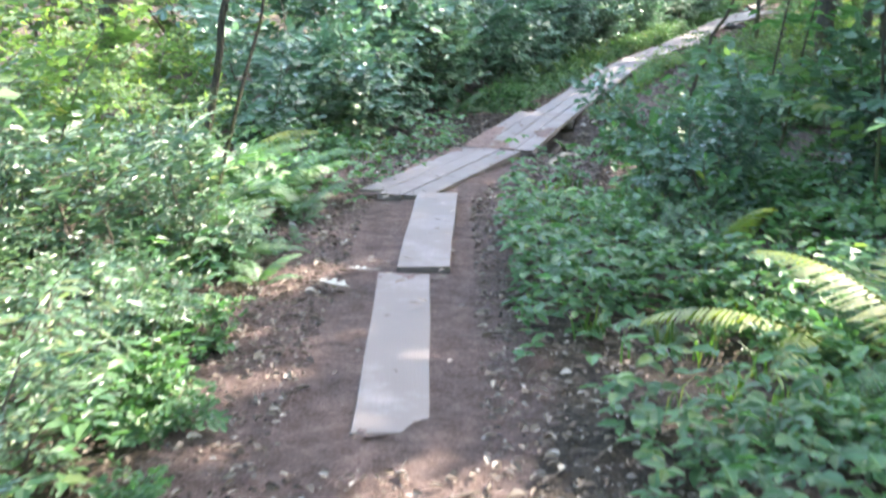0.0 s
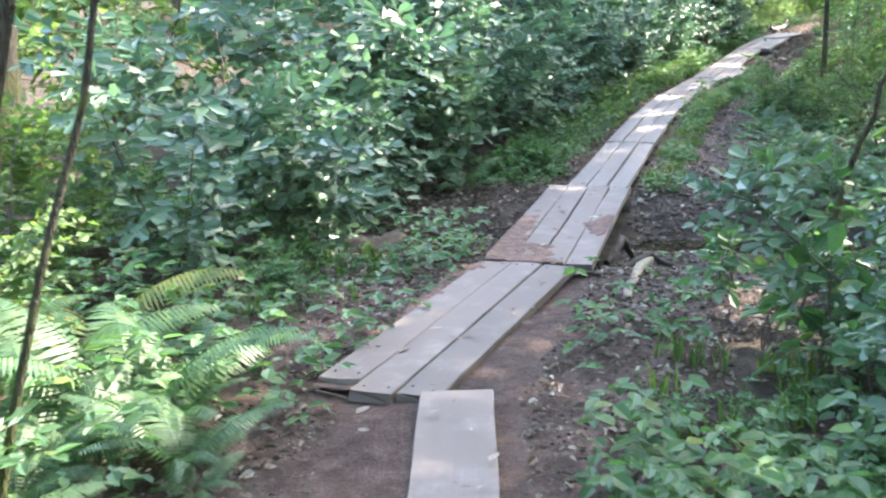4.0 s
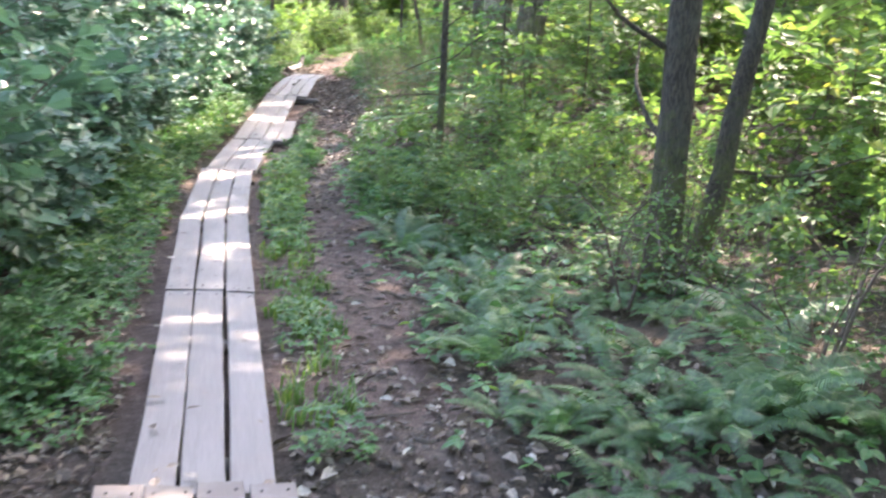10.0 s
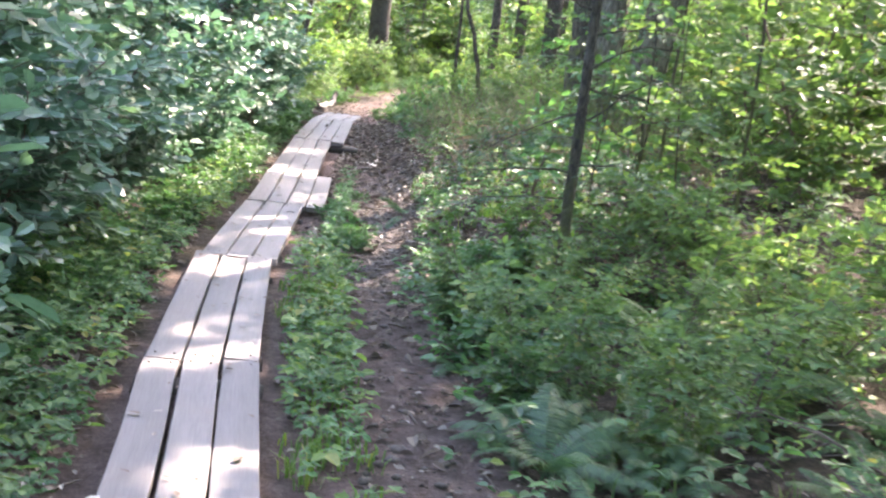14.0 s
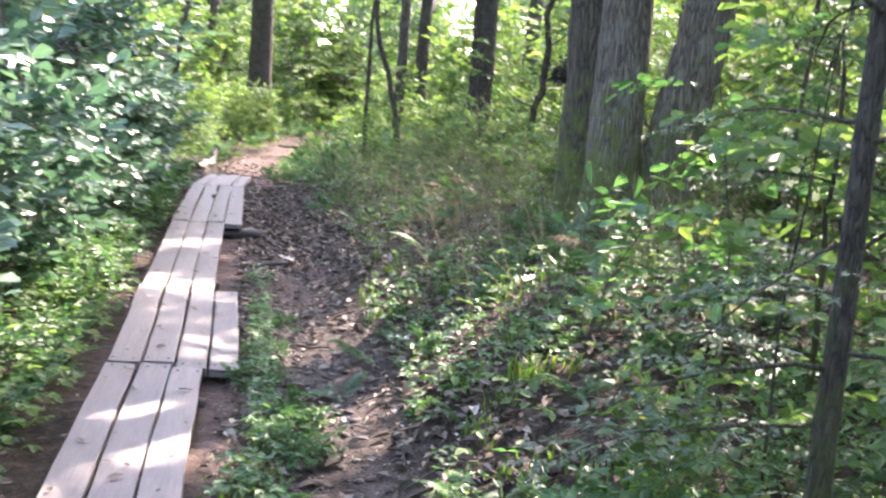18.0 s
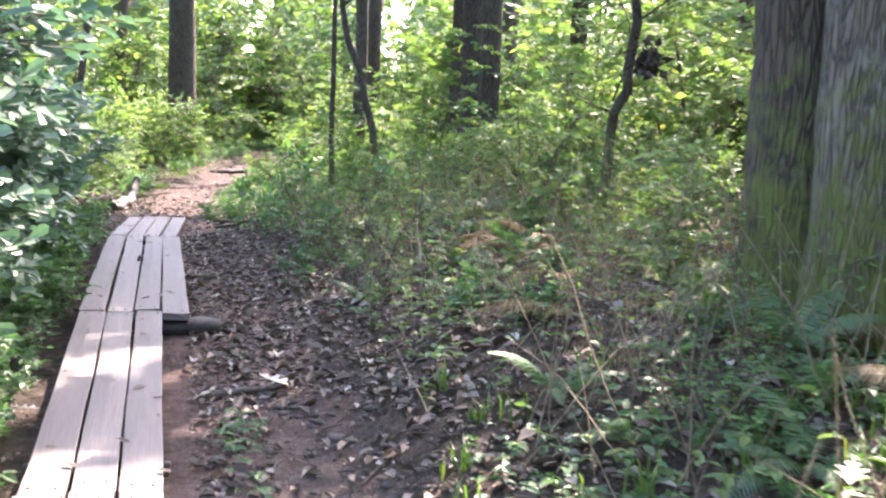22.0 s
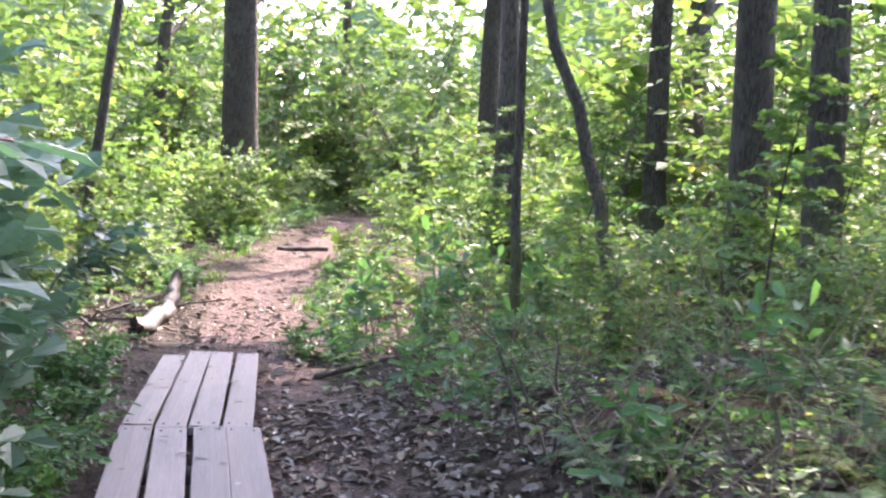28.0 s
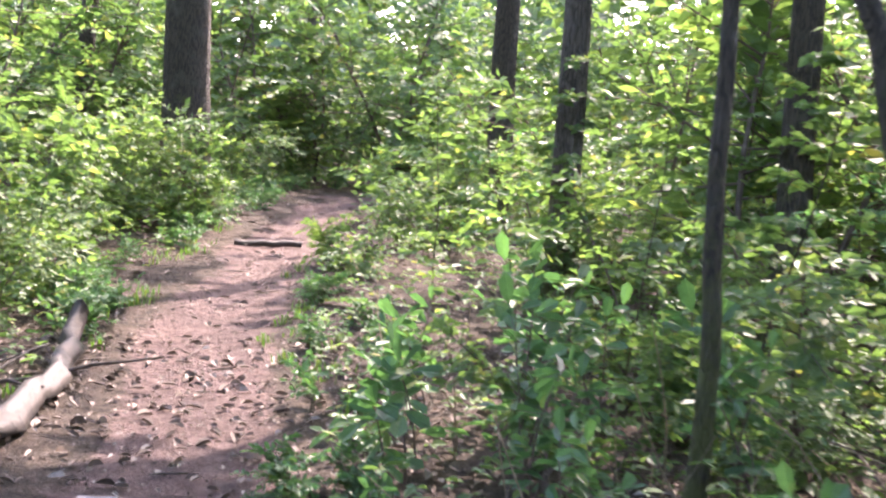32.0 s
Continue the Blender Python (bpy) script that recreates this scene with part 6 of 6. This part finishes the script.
stick("fallen_log", "pale cut log end jutting from under the shrubs", (on_ground(-0.8, 11.1, 0.03), on_ground(-0.55, 11.3, 0.05), on_ground(-0.3, 11.52, 0.06)), 0.07, 0.062, M_OLDLOG, 1, "log", 12)
stick("branch", "pale barked branch lying on the mud", (on_ground(0.84, 8.95, 0.02), on_ground(1.06, 9.8, 0.03), on_ground(1.28, 10.6, 0.06)), 0.022, 0.03, M_DEADWOOD, 2)
stick("branch", "dark wet branch lying in the mud", (on_ground(0.35, 11.45, 0.04), on_ground(0.05, 11.85, 0.05), on_ground(-0.2, 12.05, 0.04)), 0.025, 0.015, M_DARKWOOD, 3)
stick("fallen_log", "brown rotting log beside the sunny trail", (on_ground(8.67, 33.15, 0.05), on_ground(9.07, 33.75, 0.07), on_ground(9.4, 34.4, 0.08), on_ground(9.58, 34.75, 0.25)), 0.065, 0.045, M_DARKWOOD, 4, "log", 10, 0.35)
stick("fallen_log", "mossy fallen log under the bank plants", (on_ground(9.3, 28.3, 0.01), on_ground(9.7, 28.2, 0.02), on_ground(10.3, 28.1, 0.02)), 0.045, 0.035, M_MOSSLOG, 5, "log", 10)
stick("branch", "thick short stick on the leaf litter", (on_ground(5.95, 24.4, 0.015), on_ground(6.22, 24.75, 0.03)), 0.02, 0.014, M_OLDLOG, 6)
stick("branch", "dark rotten branch on the leaf litter", (on_ground(6.15, 24.95, 0.0), on_ground(6.5, 24.85, 0.01)), 0.022, 0.014, M_DARKWOOD, 7)
stick("branch", "bare pale branch leaning against the oak", (on_ground(7.35, 21.35, 0.0), on_ground(7.3, 21.4, 0.45), on_ground(7.15, 21.45, 0.85)), 0.011, 0.005, M_OLDLOG, 8)
stick("branch", "thin dark branch at the edge of the trail", (on_ground(9.2, 31.4, 0.02), on_ground(9.7, 31.5, 0.04), on_ground(10.1, 31.55, 0.03)), 0.022, 0.012, M_DARKWOOD, 9)
stick("branch", "dead stick leaning in the undergrowth", (on_ground(8.02, 25.82, 0.0), on_ground(8.1, 25.97, 0.17), on_ground(8.18, 26.13, 0.33)), 0.009, 0.006, M_DEADWOOD, 10)
stick("branch", "thin bare stick standing in the leaves", (on_ground(8.85, 28.9, 0.0), on_ground(8.78, 28.95, 0.35), on_ground(8.7, 29.0, 0.62)), 0.008, 0.004, M_OLDLOG, 11)
stick("branch", "short dark root across the sunny trail", (on_ground(12.6, 38.9, 0.02), on_ground(13.2, 38.6, 0.03)), 0.035, 0.03, M_DARKWOOD, 12)


def stone(x, y, s, seed, label):
    g = np.random.default_rng(seed)
    bm = bmesh.new()
    bmesh.ops.create_icosphere(bm, subdivisions=2, radius=1)
    for v in bm.verts:
        v.co *= 1 + 0.18 * noise.noise(v.co * 1.7 + Vector((seed, 0, 0)))
        v.co = Vector((v.co.x * s, v.co.y * s * 0.7, v.co.z * s * 0.3))
    me = bpy.data.meshes.new("stone")
    bm.to_mesh(me)
    bm.free()
    for p in me.polygons:
        p.use_smooth = True
    thing("stone", me, M_STONE, label, "stone", "stones in the muddy hollow", at=pose(x, y, ground_z(x, y) + s * 0.22, 0, 0, 360 * g.random()))


for k, (x, y, s) in enumerate(((2.35, 10.85, 0.09), (2.55, 10.95, 0.11), (2.15, 11.0, 0.06), (3.0, 10.9, 0.08), (3.1, 11.4, 0.1), (0.05, 11.3, 0.07), (-0.15, 11.1, 0.06), (1.75, 11.75, 0.05), (2.7, 11.7, 0.06), (3.4, 11.2, 0.07), (1.62, 10.3, 0.05), (2.0, 11.45, 0.045))):
    stone(x, y, s * 0.62, k, "dark wet stone in the mud")


def earth_spill(label, a, b, z, half, seed, sides):
    """Loose earth trodden over the boards between a and b, thickest along their edges."""
    ax, ay, bx, by = *a, *b
    L = math.hypot(bx - ax, by - ay)
    nu, nv = int(L / 0.022), int(2 * half / 0.022)
    u, v = np.meshgrid(np.linspace(0, L, nu), np.linspace(-half, half, nv), indexing="ij")
    wx, wy = (bx - ax) / L, (by - ay) / L
    X, Y = ax + u * wx + v * wy, ay + u * wy - v * wx
    f = -0.75 + 0.0 * u
    for u0, v0, ru, rv, s in sides:
        f = f + s * np.exp(-((u - u0) / ru) ** 2 - ((v - v0) / rv) ** 2)
    f = f + 0.55 * waves(X, Y, 7, seed) + 0.4 * waves(X, Y, 19, seed + 1) + 0.3 * waves(X, Y, 47, seed + 2)
    h = np.clip(f, -0.1, 0.9) * 0.02
    on = h > 0
    V = np.stack((X, Y, z + np.where(on, h, -0.012)), -1).reshape(-1, 3)
    i, j = np.meshgrid(np.arange(nu - 1), np.arange(nv - 1), indexing="ij")
    F = np.stack((i * nv + j, (i + 1) * nv + j, (i + 1) * nv + j + 1, i * nv + j + 1), -1).reshape(-1, 4)
    F = F[on.ravel()[F].any(1)]
    thing("earth_spill", poly_mesh("earth_spill", V, F, True), M_EARTH, label, "earth")


earth_spill("reddish loose earth trodden over the bridging planks", (0.46, 9.67), (1.105, 12.19), -0.028, 0.30, 3, ((0.5, -0.3, 1.1, 0.15, 1.4), (1.1, 0.28, 0.5, 0.18, 1.5), (0.0, -0.1, 0.15, 0.3, 0.6), (0.3, 0.0, 0.3, 0.12, 0.5)))
earth_spill("loose earth spread over the worn planks", (-0.34, 7.60), (0.375, 9.80), -0.026, 0.27, 8, ((0.1, -0.2, 0.35, 0.2, 1.3), (1.5, -0.25, 0.9, 0.1, 1.1), (2.0, 0.25, 0.5, 0.08, 0.8)))
earth_spill("thin earth on the sunken plank end", (-0.18, 3.5), (-0.20, 5.6), -0.012, 0.13, 12, ((0.0, 0.0, 0.2, 0.3, 0.9), (2.1, -0.05, 0.3, 0.3, 0.9)))
stick("root", "dark broken root sticking out of the mud", (on_ground(0.98, 10.5, 0.05), on_ground(1.12, 10.72, 0.18), on_ground(1.22, 10.95, 0.02)), 0.03, 0.018, M_DARKWOOD, 21, "root")
stick("root", "dark twisted root in the muddy bank", (on_ground(1.05, 10.35, 0.02), on_ground(1.25, 10.5, 0.1), on_ground(1.5, 10.55, 0.0)), 0.022, 0.012, M_DARKWOOD, 22, "root")


def oak_leaf(x, y, z, L, turn, tilt, label):
    """A large fallen lobed leaf, curled a little along its midrib."""
    bm = bmesh.new()
    t = np.linspace(0, 1, 15)
    half = L * (0.30 * np.sin(np.pi * t ** 0.8) * (0.62 + 0.38 * np.cos(t * 6.28 * 3.5 + 0.6)) + 0.012)
    curl = 0.16 * L * (t - 0.4) ** 2
    mid = [bm.verts.new((0, L * a, c)) for a, c in zip(t, curl)]
    for s in (1, -1):
        rim = [bm.verts.new((s * h, L * a + 0.06 * L, c + 0.35 * h)) for a, c, h in zip(t, curl, half)]
        for k in range(14):
            q = (mid[k], rim[k], rim[k + 1], mid[k + 1])
            bm.faces.new(q if s > 0 else q[::-1])
    me = bpy.data.meshes.new("oak_leaf")
    bm.to_mesh(me)
    bm.free()
    thing("fallen_leaf", me, M_PALELEAF, label, "leaf", "large fallen leaves", at=pose(x, y, z, tilt, 0, turn))


for x, y, up, L, a in ((-0.44, 5.25, 0.02, 0.17, 70), (-0.36, 5.62, 0.02, 0.12, 100), (6.45, 24.7, 0.05, 0.2, 20), (5.6, 21.3, 0.04, 0.17, 80), (7.0, 25.9, 0.04, 0.14, 200), (6.5, 21.6, 0.05, 0.18, 300)):
    oak_leaf(x, y, ground_z(x, y) + up, L, a, 6, "large pale fallen oak leaf on the ground")
for x, y, z, L, a in ((5.2, 24.6, 0.118, 0.12, 60), (4.75, 23.2, 0.078, 0.1, 150)):
    oak_leaf(x, y, z, L, a, 2, "large pale fallen leaf lying on the planks")
# dark stick laid on the boards in place of a knot hole
stick("bark_piece", "short dark stick standing in for a black knot hole in the planks", ((7.13, 28.38, 0.262), (7.19, 28.52, 0.264)), 0.02, 0.014, M_DARKWOOD, 31, "bark")
brush = np.random.default_rng(91)
for k in range(10):
    x, y = 8.35 + 0.9 * k / 10 + brush.normal(0, 0.12), 33.2 + 1.5 * k / 10 + brush.normal(0, 0.12)
    a, L = brush.random() * 6.28, 0.3 + 0.4 * brush.random()
    stick("branch", "broken dead branch among brushwood by the log", (on_ground(x, y, 0.04), on_ground(x + L * 0.5 * math.cos(a), y + L * 0.5 * math.sin(a), 0.08 + 0.1 * brush.random()), on_ground(x + L * math.cos(a), y + L * math.sin(a), 0.05 + 0.15 * brush.random())), 0.008 + 0.012 * brush.random(), 0.005, (M_OLDLOG, M_DARKWOOD)[k % 2], 100 + k)
